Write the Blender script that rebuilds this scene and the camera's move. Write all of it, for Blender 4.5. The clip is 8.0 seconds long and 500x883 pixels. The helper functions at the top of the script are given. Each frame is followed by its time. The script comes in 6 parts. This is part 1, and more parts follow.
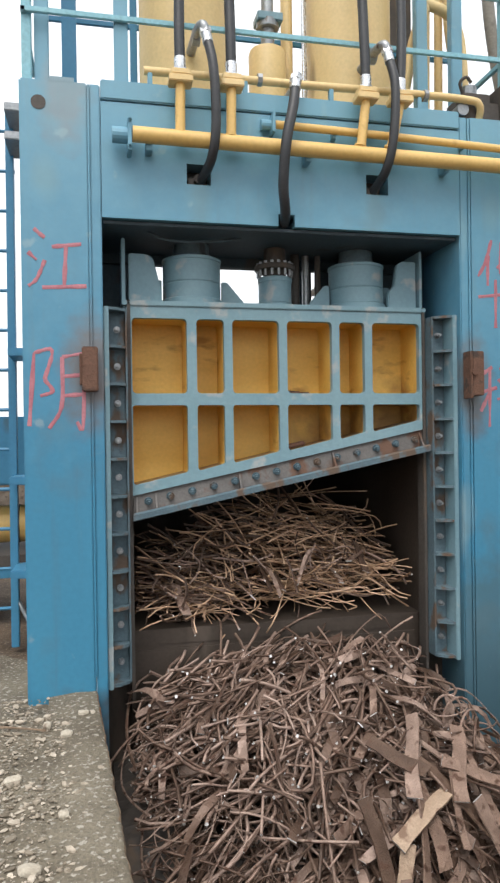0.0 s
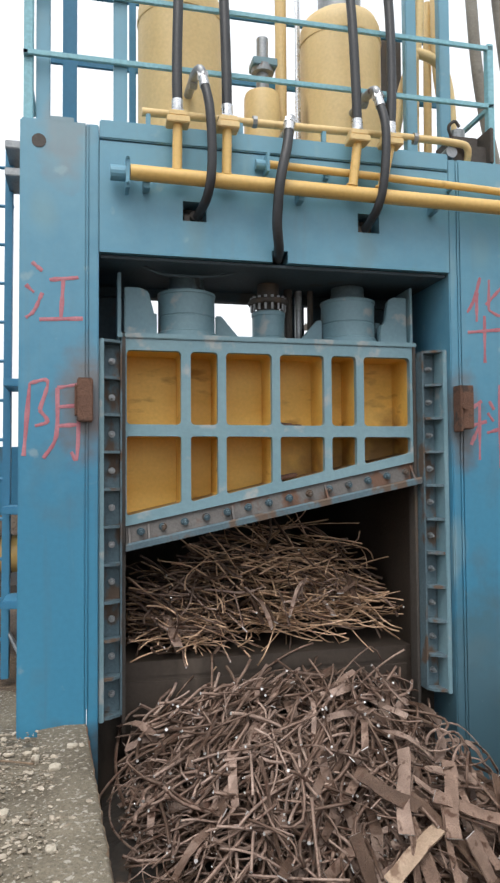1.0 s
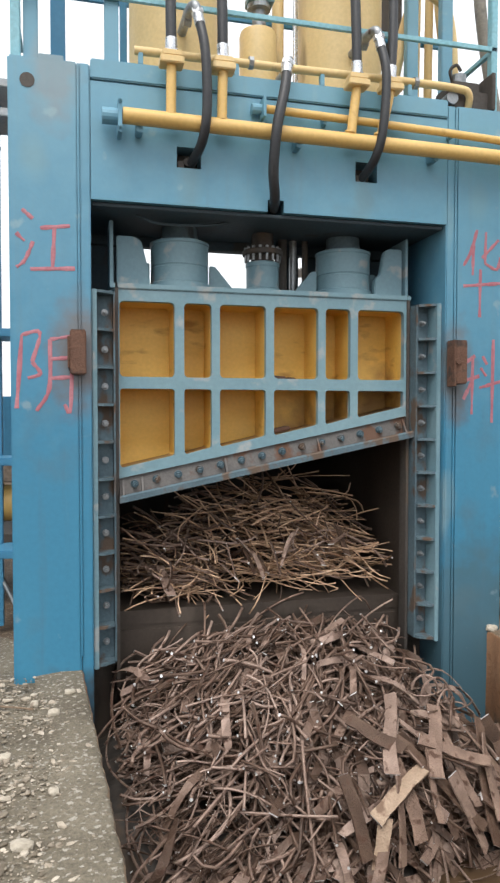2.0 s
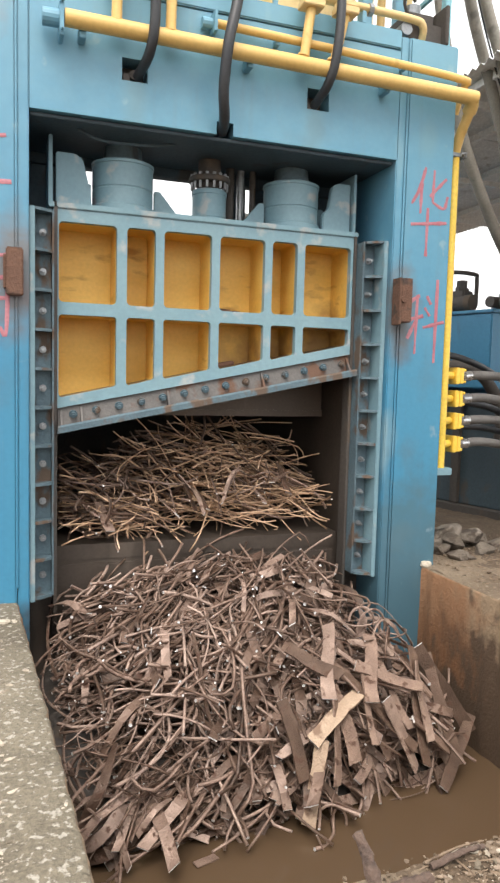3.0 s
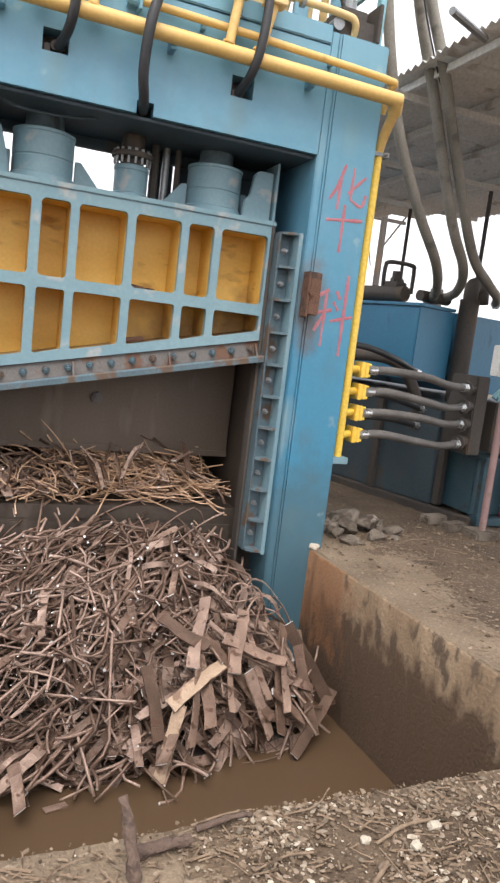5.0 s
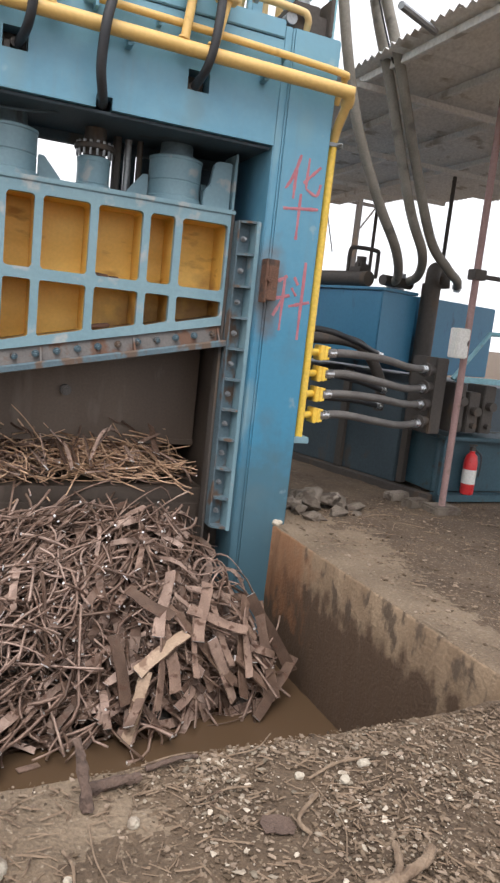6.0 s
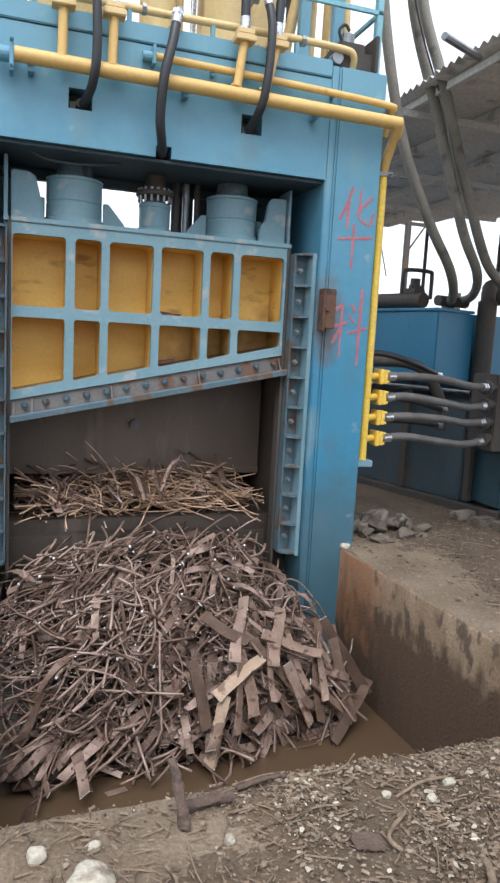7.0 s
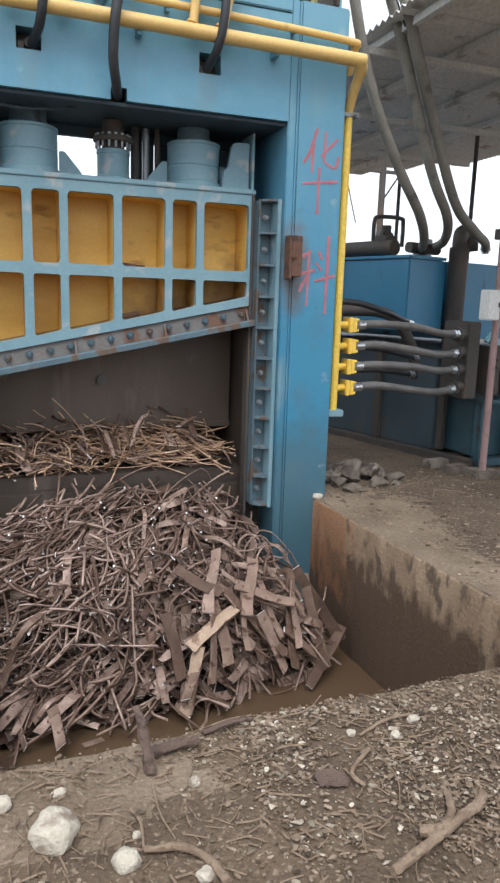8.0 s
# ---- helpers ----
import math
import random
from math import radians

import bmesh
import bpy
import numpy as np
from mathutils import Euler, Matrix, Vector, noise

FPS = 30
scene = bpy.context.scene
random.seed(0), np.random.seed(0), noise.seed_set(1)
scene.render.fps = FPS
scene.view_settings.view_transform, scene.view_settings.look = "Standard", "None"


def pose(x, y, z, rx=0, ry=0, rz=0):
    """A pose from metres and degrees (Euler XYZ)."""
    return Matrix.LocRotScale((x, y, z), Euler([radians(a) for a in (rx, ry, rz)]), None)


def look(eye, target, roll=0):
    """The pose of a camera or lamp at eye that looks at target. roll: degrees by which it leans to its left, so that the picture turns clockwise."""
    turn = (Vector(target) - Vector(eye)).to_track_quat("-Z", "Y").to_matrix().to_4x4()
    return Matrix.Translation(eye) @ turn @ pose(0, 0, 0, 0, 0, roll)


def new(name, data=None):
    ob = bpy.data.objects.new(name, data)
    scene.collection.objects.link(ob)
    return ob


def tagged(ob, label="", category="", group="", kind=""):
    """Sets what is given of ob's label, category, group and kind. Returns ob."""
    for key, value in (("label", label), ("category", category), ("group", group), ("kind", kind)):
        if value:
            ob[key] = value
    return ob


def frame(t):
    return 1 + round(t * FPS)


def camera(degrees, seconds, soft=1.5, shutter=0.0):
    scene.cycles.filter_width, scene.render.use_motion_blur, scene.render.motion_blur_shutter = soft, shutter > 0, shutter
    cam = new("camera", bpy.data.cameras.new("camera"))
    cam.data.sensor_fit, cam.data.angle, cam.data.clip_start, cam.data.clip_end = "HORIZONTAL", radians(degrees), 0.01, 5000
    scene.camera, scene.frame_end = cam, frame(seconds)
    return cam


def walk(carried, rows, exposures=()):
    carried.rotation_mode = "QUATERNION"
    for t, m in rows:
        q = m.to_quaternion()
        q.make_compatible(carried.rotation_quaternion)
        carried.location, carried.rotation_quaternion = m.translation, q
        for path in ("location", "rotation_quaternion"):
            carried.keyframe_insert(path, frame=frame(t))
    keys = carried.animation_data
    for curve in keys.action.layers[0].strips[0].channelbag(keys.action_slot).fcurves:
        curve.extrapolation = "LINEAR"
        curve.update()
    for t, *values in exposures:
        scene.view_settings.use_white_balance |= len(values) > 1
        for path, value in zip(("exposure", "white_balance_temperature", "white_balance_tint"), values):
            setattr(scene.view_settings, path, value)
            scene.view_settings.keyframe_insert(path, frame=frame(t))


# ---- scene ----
cam = camera(38.8, 8.0, soft=2.4)
PATH = [
    (0, (-1.306, -4.619, 1.601), (-0.882, -2.665, 1.592), -0.8),
    (0.5, (-1.326, -4.647, 1.629), (-0.876, -2.7, 1.682), -1.4),
    (1, (-1.314, -4.66, 1.591), (-0.87, -2.712, 1.674), -0.4),
    (2.3, (-1.372, -4.655, 1.655), (-0.859, -2.726, 1.539), 0.3),
    (2.5, (-1.369, -4.608, 1.631), (-0.82, -2.69, 1.5), 0.7),
    (3, (-1.404, -4.585, 1.45), (-0.747, -2.704, 1.273), 1.5),
    (3.5, (-1.375, -4.629, 1.578), (-0.677, -2.771, 1.332), 1.3),
    (4, (-1.278, -4.764, 1.63), (-0.571, -2.919, 1.321), 2.9),
    (4.5, (-1.188, -4.912, 1.713), (-0.49, -3.072, 1.356), 2.1),
    (5, (-0.994, -4.916, 1.663), (-0.254, -3.08, 1.375), 6.8),
    (5.2, (-0.886, -4.922, 1.681), (-0.128, -3.098, 1.369), 8.7),
    (6.3, (-0.962, -5.289, 1.691), (-0.189, -3.474, 1.361), 5.0),
    (6.5, (-0.991, -5.302, 1.727), (-0.239, -3.471, 1.443), 4.0),
    (7, (-1.038, -5.299, 1.72), (-0.406, -3.42, 1.451), 3.1),
    (7.5, (-1.016, -5.321, 1.692), (-0.396, -3.435, 1.449), 1.9),
    (8, (-0.934, -5.295, 1.673), (-0.255, -3.453, 1.289), 1.8),
]
EXPOSURES = [(0.0, 0.6, 6500, 10), (0.5, 0.4, 6450, 10), (1.0, 0.45, 6450, 10), (2.5, 0.8, 6600, 10), (3.0, 1.1, 6800, 11), (3.5, 1.38, 6900, 14), (4.0, 1.25, 7000, 14), (4.5, 1.13, 6950, 14), (5.0, 0.95, 6700, 14), (6.5, 0.68, 6350, 14), (7.0, 0.68, 6000, 10), (7.5, 0.64, 5950, 10), (8.0, 0.66, 6100, 10)]
walk(cam, [(t, look(eye, target, roll)) for t, eye, target, roll in PATH], EXPOSURES)

# ---- world, sun, exposure ----
world = bpy.data.worlds.new("overcast_sky")
scene.world = world
world.use_nodes = True
wn = world.node_tree
bg = wn.nodes["Background"]
sky = wn.nodes.new("ShaderNodeTexSky")
sky.sky_type = "NISHITA"
sky.sun_disc = False
sky.sun_elevation = radians(60)
sky.sun_rotation = radians(200)
sky.air_density, sky.dust_density, sky.ozone_density = 1.0, 6.0, 1.0
cloud = wn.nodes.new("ShaderNodeMix")
cloud.data_type = "RGBA"
cloud.inputs["Factor"].default_value = 0.8
cloud.inputs["B"].default_value = (9.6, 9.9, 10.2, 1)
wn.links.new(sky.outputs["Color"], cloud.inputs["A"])
wn.links.new(cloud.outputs["Result"], bg.inputs["Color"])
bg.inputs["Strength"].default_value = 0.108
sun = new("sun", bpy.data.lights.new("sun", "SUN"))
sun.data.energy, sun.data.angle, sun.data.color = 1.4, radians(32), (1.0, 0.975, 0.94)
sun.matrix_world = look((-1.5, -3.4, 6.5), (0, 0, 0))

# ---- helpers ----


def part(name, bm, material, parent, label="", smooth=False):
    """One mesh object out of a bmesh, in world coordinates, under a thing or a part."""
    me = bpy.data.meshes.new(name)
    bm.to_mesh(me)
    bm.free()
    for m in material if isinstance(material, (list, tuple)) else [material]:
        me.materials.append(m)
    if smooth:
        me.polygons.foreach_set("use_smooth", [True] * len(me.polygons))
        me.set_sharp_from_angle(angle=radians(40))
    ob = new(name, me)
    if parent is not None:
        ob.parent = parent
        if parent.type == "EMPTY":
            ob.matrix_parent_inverse = parent.matrix_basis.inverted()
    if label:
        ob["label"] = label
    return ob


def piece(name, me, m, parent):
    """One more object on a shared mesh, at the pose m."""
    ob = new(name, me)
    ob.parent = parent
    if parent.type == "EMPTY":
        ob.matrix_parent_inverse = parent.matrix_basis.inverted()
    ob.matrix_basis = m
    return ob


def thing(name, x, y, z, label, category, group="", kind=""):
    ob = new(name)
    ob.empty_display_size = 0.2
    ob.matrix_basis = Matrix.Translation((x, y, z))
    return tagged(ob, label, category, group, kind)


def mesh_of(name, bm, *materials):
    me = bpy.data.meshes.new(name)
    bm.to_mesh(me)
    bm.free()
    for m in materials:
        me.materials.append(m)
    return me


def joined(*bms):
    out = bmesh.new()
    for b in bms:
        me = bpy.data.meshes.new("tmp")
        b.to_mesh(me)
        b.free()
        out.from_mesh(me)
        bpy.data.meshes.remove(me)
    return out


def box(x0, x1, y0, y1, z0, z1, bevel=0.006, segs=2):
    bm = bmesh.new()
    bmesh.ops.create_cube(bm, size=1, matrix=Matrix.Translation(((x0 + x1) / 2, (y0 + y1) / 2, (z0 + z1) / 2)) @ Matrix.Diagonal((x1 - x0, y1 - y0, z1 - z0, 1)))
    if bevel:
        b = min(bevel, 0.3 * min(x1 - x0, y1 - y0, z1 - z0))
        bmesh.ops.bevel(bm, geom=bm.edges[:], offset=b, segments=segs, affect="EDGES")
    return bm


def turned(bm, m):
    bmesh.ops.transform(bm, matrix=m, verts=bm.verts)
    return bm


def tube(pts, r, n=12, closed_ends=True, radii=None):
    """A round bar or hose swept along points."""
    bm = bmesh.new()
    pts = [Vector(p) for p in pts]
    rings, up = [], None
    for i, p in enumerate(pts):
        d = (pts[min(i + 1, len(pts) - 1)] - pts[max(i - 1, 0)]).normalized()
        if up is None:
            up = Vector((0, 0, 1)) if abs(d.z) < 0.9 else Vector((1, 0, 0))
        side = d.cross(up).normalized()
        up = side.cross(d).normalized()
        rr = radii[i] if radii else r
        rings.append([bm.verts.new(p + rr * (math.cos(a) * side + math.sin(a) * up)) for a in (2 * math.pi * k / n for k in range(n))])
    for a, b in zip(rings, rings[1:]):
        for k in range(n):
            bm.faces.new((a[k], a[(k + 1) % n], b[(k + 1) % n], b[k]))
    if closed_ends:
        bm.faces.new(rings[0][::-1])
        bm.faces.new(rings[-1])
    bmesh.ops.recalc_face_normals(bm, faces=bm.faces)
    return bm


def curve(pts, steps=8):
    """Points of a smooth line through pts."""
    p = [Vector(q) for q in pts]
    p = [2 * p[0] - p[1]] + p + [2 * p[-1] - p[-2]]
    out = []
    for i in range(1, len(p) - 2):
        for k in range(steps):
            t = k / steps
            a, b, c, d = p[i - 1], p[i], p[i + 1], p[i + 2]
            out.append(0.5 * (2 * b + (c - a) * t + (2 * a - 5 * b + 4 * c - d) * t * t + (3 * b - a - 3 * c + d) * t ** 3))
    return out + [p[-2]]


def lathe(rings, x, y, n=32):
    """A round body about the upright line at x, y; rings of (radius, z) from below to the top."""
    bm = bmesh.new()
    rows = [[bm.verts.new((x + r * math.cos(2 * math.pi * k / n), y + r * math.sin(2 * math.pi * k / n), z)) for k in range(n)] for r, z in rings]
    for a, b in zip(rows, rows[1:]):
        for k in range(n):
            bm.faces.new((a[k], a[(k + 1) % n], b[(k + 1) % n], b[k]))
    bm.faces.new(rows[0][::-1])
    bm.faces.new(rows[-1])
    return bm


def prism(poly, y0, y1, bevel=0.0):
    """A plate with the outline poly in x and z, from y0 to y1."""
    bm = bmesh.new()
    a = [bm.verts.new((x, y0, z)) for x, z in poly]
    b = [bm.verts.new((x, y1, z)) for x, z in poly]
    bm.faces.new(a)
    bm.faces.new(b[::-1])
    for i in range(len(poly)):
        j = (i + 1) % len(poly)
        bm.faces.new((a[j], a[i], b[i], b[j]))
    bmesh.ops.recalc_face_normals(bm, faces=bm.faces)
    if bevel:
        bmesh.ops.bevel(bm, geom=bm.edges[:], offset=bevel, segments=2, affect="EDGES")
    return bm


def bolt(x, y, z, r=0.02, h=0.02, axis="y"):
    """A hexagon bolt head on a washer, standing out towards -y (or +x)."""
    d = Vector((0, -1, 0)) if axis == "y" else Vector((1, 0, 0))
    o = Vector((x, y, z))
    return joined(tube([o, o + d * h * 0.25], r * 1.35, 14), tube([o + d * h * 0.25, o + d * h], r, 6), tube([o + d * h, o + d * h * 1.6], r * 0.55, 10))


# ---- materials ----


def surf(name, c1, c2, rough=0.6, metal=0.0, scale=2.5, fine=45.0, bump=0.15, wear=None, wear_at=0.62, wear_scale=6.0, streak=1.0, rnd=0.0, island=0.0, wear_rough=0.85, grain_mix=0.35):
    m = bpy.data.materials.new(name)
    m.use_nodes = True
    nt = m.node_tree
    N, L = nt.nodes.new, nt.links.new
    p = nt.nodes["Principled BSDF"]
    co = N("ShaderNodeTexCoord").outputs["Object"]
    mp = N("ShaderNodeMapping")
    mp.inputs["Scale"].default_value = (1, 1, streak)
    L(co, mp.inputs["Vector"])

    def noisy(s, detail=5, vec=None):
        n = N("ShaderNodeTexNoise")
        n.inputs["Scale"].default_value, n.inputs["Detail"].default_value = s, detail
        L(vec or mp.outputs["Vector"], n.inputs["Vector"])
        return n.outputs["Fac"]

    def ramp(f, a, b):
        r = N("ShaderNodeMapRange")
        r.inputs["From Min"].default_value, r.inputs["From Max"].default_value = a, b
        L(f, r.inputs["Value"])
        return r.outputs["Result"]

    def mix(f, a, b, mode="MIX"):
        x = N("ShaderNodeMix")
        x.data_type, x.blend_type = "RGBA", mode
        for s, v in (("Factor", f), ("A", a), ("B", b)):
            if isinstance(v, (int, float)):
                x.inputs[s].default_value = v
            elif isinstance(v, tuple):
                x.inputs[s].default_value = (*v, 1)
            else:
                L(v, x.inputs[s])
        return x.outputs["Result"]

    col = mix(ramp(noisy(scale), 0.3, 0.7), c1, c2)
    grain = noisy(fine, 4, co)
    col = mix(grain_mix, col, mix(ramp(grain, 0.3, 0.7), (0.55, 0.55, 0.55), (1.25, 1.25, 1.25)), "MULTIPLY")
    if rnd or island:
        src = N("ShaderNodeObjectInfo").outputs["Random"] if rnd else N("ShaderNodeNewGeometry").outputs["Random Per Island"]
        a = rnd or island
        r = N("ShaderNodeMapRange")
        r.inputs["To Min"].default_value, r.inputs["To Max"].default_value = 1 - a, 1 + a
        L(src, r.inputs["Value"])
        hue = N("ShaderNodeHueSaturation")
        L(r.outputs["Result"], hue.inputs["Value"])
        L(col, hue.inputs["Color"])
        sat = N("ShaderNodeMapRange")
        sat.inputs["To Min"].default_value, sat.inputs["To Max"].default_value = 1 + a * 0.25, 1 - a * 0.3
        L(src, sat.inputs["Value"])
        L(sat.outputs["Result"], hue.inputs["Saturation"])
        col = hue.outputs["Color"]
    rgh = rough
    if wear:
        f = ramp(noisy(wear_scale, 8), wear_at, wear_at + 0.09)
        col = mix(f, col, wear)
        rr = N("ShaderNodeMapRange")
        rr.inputs["To Min"].default_value, rr.inputs["To Max"].default_value = rough, wear_rough
        L(f, rr.inputs["Value"])
        L(rr.outputs["Result"], p.inputs["Roughness"])
    else:
        rr = N("ShaderNodeMapRange")
        rr.inputs["To Min"].default_value, rr.inputs["To Max"].default_value = max(0.02, rough - 0.1), min(1, rough + 0.1)
        L(noisy(scale * 4), rr.inputs["Value"])
        L(rr.outputs["Result"], p.inputs["Roughness"])
    L(col, p.inputs["Base Color"])
    p.inputs["Metallic"].default_value = metal
    if bump:
        b = N("ShaderNodeBump")
        b.inputs["Strength"].default_value, b.inputs["Distance"].default_value = bump, 0.02
        L(grain, b.inputs["Height"])
        L(b.outputs["Normal"], p.inputs["Normal"])
    return m


def blue_paint():
    """Blue machine paint, with rust spread round the latch blocks and runs below them."""
    m = surf("blue_paint", (0.034, 0.188, 0.318), (0.055, 0.237, 0.365), 0.42, 0, 0.7, 30, 0.03, (0.17, 0.29, 0.34), 0.62, 2.6, 0.22, grain_mix=0.12)
    nt = m.node_tree
    N, L = nt.nodes.new, nt.links.new
    p = nt.nodes["Principled BSDF"]
    col = p.inputs["Base Color"].links[0].from_socket
    co = N("ShaderNodeTexCoord").outputs["Object"]
    n = N("ShaderNodeTexNoise")
    n.inputs["Scale"].default_value, n.inputs["Detail"].default_value = 7, 7
    L(co, n.inputs["Vector"])
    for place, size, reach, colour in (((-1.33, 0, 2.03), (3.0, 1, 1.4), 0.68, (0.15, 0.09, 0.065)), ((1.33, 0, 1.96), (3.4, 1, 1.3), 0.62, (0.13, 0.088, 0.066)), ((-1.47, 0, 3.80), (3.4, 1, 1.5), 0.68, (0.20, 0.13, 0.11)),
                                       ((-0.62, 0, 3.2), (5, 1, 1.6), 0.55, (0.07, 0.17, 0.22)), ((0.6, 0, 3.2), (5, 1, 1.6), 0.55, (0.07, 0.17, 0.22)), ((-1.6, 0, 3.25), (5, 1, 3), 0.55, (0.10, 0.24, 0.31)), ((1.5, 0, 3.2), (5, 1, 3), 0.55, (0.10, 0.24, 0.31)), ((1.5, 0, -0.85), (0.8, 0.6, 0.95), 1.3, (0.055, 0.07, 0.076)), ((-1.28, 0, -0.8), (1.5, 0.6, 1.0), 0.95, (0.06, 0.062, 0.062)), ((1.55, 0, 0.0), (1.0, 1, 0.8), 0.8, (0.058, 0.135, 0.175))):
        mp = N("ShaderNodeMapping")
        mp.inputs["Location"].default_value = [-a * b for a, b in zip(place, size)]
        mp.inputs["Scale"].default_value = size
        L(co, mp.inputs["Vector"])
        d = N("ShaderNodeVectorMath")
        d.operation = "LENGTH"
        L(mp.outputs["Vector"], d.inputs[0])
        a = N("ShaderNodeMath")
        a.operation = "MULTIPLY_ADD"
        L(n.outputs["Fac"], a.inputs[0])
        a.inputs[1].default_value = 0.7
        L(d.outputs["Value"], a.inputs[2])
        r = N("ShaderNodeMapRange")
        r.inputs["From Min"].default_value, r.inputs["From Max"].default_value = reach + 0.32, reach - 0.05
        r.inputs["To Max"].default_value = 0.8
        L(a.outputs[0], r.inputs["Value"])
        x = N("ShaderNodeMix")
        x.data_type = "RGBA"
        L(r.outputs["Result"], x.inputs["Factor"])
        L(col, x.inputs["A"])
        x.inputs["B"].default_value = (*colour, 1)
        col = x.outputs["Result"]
    # grey smudges, and dirt runs drawn out downwards
    for scale, size, low_end, high_end, most, colour in ((2.3, (1, 1, 0.8), 0.56, 0.70, 0.45, (0.085, 0.15, 0.18)), (9.0, (1.6, 1.6, 0.09), 0.57, 0.75, 0.4, (0.07, 0.15, 0.20)), (5.0, (1, 1, 1), 0.66, 0.72, 0.6, (0.25, 0.33, 0.36))):
        mp = N("ShaderNodeMapping")
        mp.inputs["Scale"].default_value = size
        L(co, mp.inputs["Vector"])
        n2 = N("ShaderNodeTexNoise")
        n2.inputs["Scale"].default_value, n2.inputs["Detail"].default_value = scale, 6
        L(mp.outputs["Vector"], n2.inputs["Vector"])
        r = N("ShaderNodeMapRange")
        r.inputs["From Min"].default_value, r.inputs["From Max"].default_value, r.inputs["To Max"].default_value = low_end, high_end, most
        L(n2.outputs["Fac"], r.inputs["Value"])
        x = N("ShaderNodeMix")
        x.data_type = "RGBA"
        L(r.outputs["Result"], x.inputs["Factor"])
        L(col, x.inputs["A"])
        x.inputs["B"].default_value = (*colour, 1)
        col = x.outputs["Result"]
    # paler high up: veiling glare from the sky put into the colour
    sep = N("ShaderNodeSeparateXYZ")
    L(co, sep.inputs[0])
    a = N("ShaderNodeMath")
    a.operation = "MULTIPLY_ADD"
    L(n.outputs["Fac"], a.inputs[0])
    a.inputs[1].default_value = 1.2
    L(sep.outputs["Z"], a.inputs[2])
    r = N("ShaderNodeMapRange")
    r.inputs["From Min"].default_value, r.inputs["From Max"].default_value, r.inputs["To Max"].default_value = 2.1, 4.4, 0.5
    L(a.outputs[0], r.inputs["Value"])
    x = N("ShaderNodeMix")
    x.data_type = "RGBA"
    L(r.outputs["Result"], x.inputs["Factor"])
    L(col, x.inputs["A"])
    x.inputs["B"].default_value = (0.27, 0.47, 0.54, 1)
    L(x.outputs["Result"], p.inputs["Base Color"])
    return m


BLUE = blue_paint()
DEEP_BLUE = surf("deep_blue_paint", (0.035, 0.175, 0.30), (0.055, 0.225, 0.37), 0.42, 0, 1.0, 30, 0.04, (0.06, 0.10, 0.12), 0.60, 3, 0.4, grain_mix=0.15)
RAM_BLUE = surf("worn_ram_paint", (0.155, 0.275, 0.325), (0.21, 0.33, 0.37), 0.5, 0, 1.6, 40, 0.06, (0.34, 0.37, 0.37), 0.58, 6, grain_mix=0.15)
RAIL_BLUE = surf("railing_paint", (0.20, 0.44, 0.52), (0.25, 0.48, 0.54), 0.5, 0, 3, 40, 0.1, (0.2, 0.24, 0.24), 0.66, 8)
STEEL_BLUE = surf("grimy_rail_steel", (0.078, 0.125, 0.152), (0.118, 0.178, 0.208), 0.55, 0.15, 3, 50, 0.15, (0.13, 0.092, 0.068), 0.52, 7, 0.6)
YELLOW = surf("yellow_paint", (0.66, 0.42, 0.13), (0.74, 0.50, 0.18), 0.42, 0, 1.5, 40, 0.04, (0.42, 0.25, 0.08), 0.70, 5, grain_mix=0.15)
CELL_YELLOW = surf("soiled_yellow_paint", (0.70, 0.42, 0.08), (0.82, 0.54, 0.14), 0.5, 0, 1.8, 40, 0.04, (0.46, 0.26, 0.07), 0.63, 2.6, 2.8, grain_mix=0.15)
PALE_YELLOW = surf("faded_yellow_paint", (0.66, 0.47, 0.20), (0.76, 0.58, 0.30), 0.5, 0, 1.6, 40, 0.05, (0.38, 0.27, 0.14), 0.62, 3, 0.3, grain_mix=0.15)
CONN_YELLOW = surf("bright_yellow_paint", (0.76, 0.50, 0.06), (0.82, 0.57, 0.10), 0.4, 0, 3, 40, 0.04, (0.35, 0.2, 0.03), 0.7, 12)
RUBBER = surf("black_hose_rubber", (0.022, 0.024, 0.028), (0.035, 0.037, 0.04), 0.45, 0, 5, 60, 0.12)
DUSTY_RUBBER = surf("dusty_hose_rubber", (0.085, 0.08, 0.075), (0.14, 0.132, 0.124), 0.6, 0, 6, 60, 0.15)
CREAM_HOSE = surf("dusty_cream_hose", (0.20, 0.185, 0.155), (0.28, 0.262, 0.225), 0.65, 0, 4, 60, 0.15, (0.13, 0.12, 0.105), 0.58, 5)
STEEL = surf("bare_steel", (0.55, 0.56, 0.57), (0.68, 0.69, 0.70), 0.28, 0.9, 8, 60, 0.06)
DULL_STEEL = surf("dull_steel", (0.28, 0.30, 0.31), (0.38, 0.39, 0.40), 0.45, 0.7, 6, 60, 0.1, (0.16, 0.11, 0.08), 0.64, 9)
BLADE = surf("blade_steel", (0.095, 0.088, 0.084), (0.14, 0.13, 0.122), 0.6, 0.15, 4, 60, 0.12, (0.135, 0.075, 0.05), 0.52, 6)
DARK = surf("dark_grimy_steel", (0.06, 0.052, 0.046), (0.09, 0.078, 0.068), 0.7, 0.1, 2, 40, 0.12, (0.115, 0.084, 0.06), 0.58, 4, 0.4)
CLAMP = surf("worn_brown_plate", (0.088, 0.064, 0.048), (0.125, 0.093, 0.07), 0.5, 0.15, 2, 50, 0.06, (0.17, 0.135, 0.11), 0.58, 5, 0.25, grain_mix=0.25)
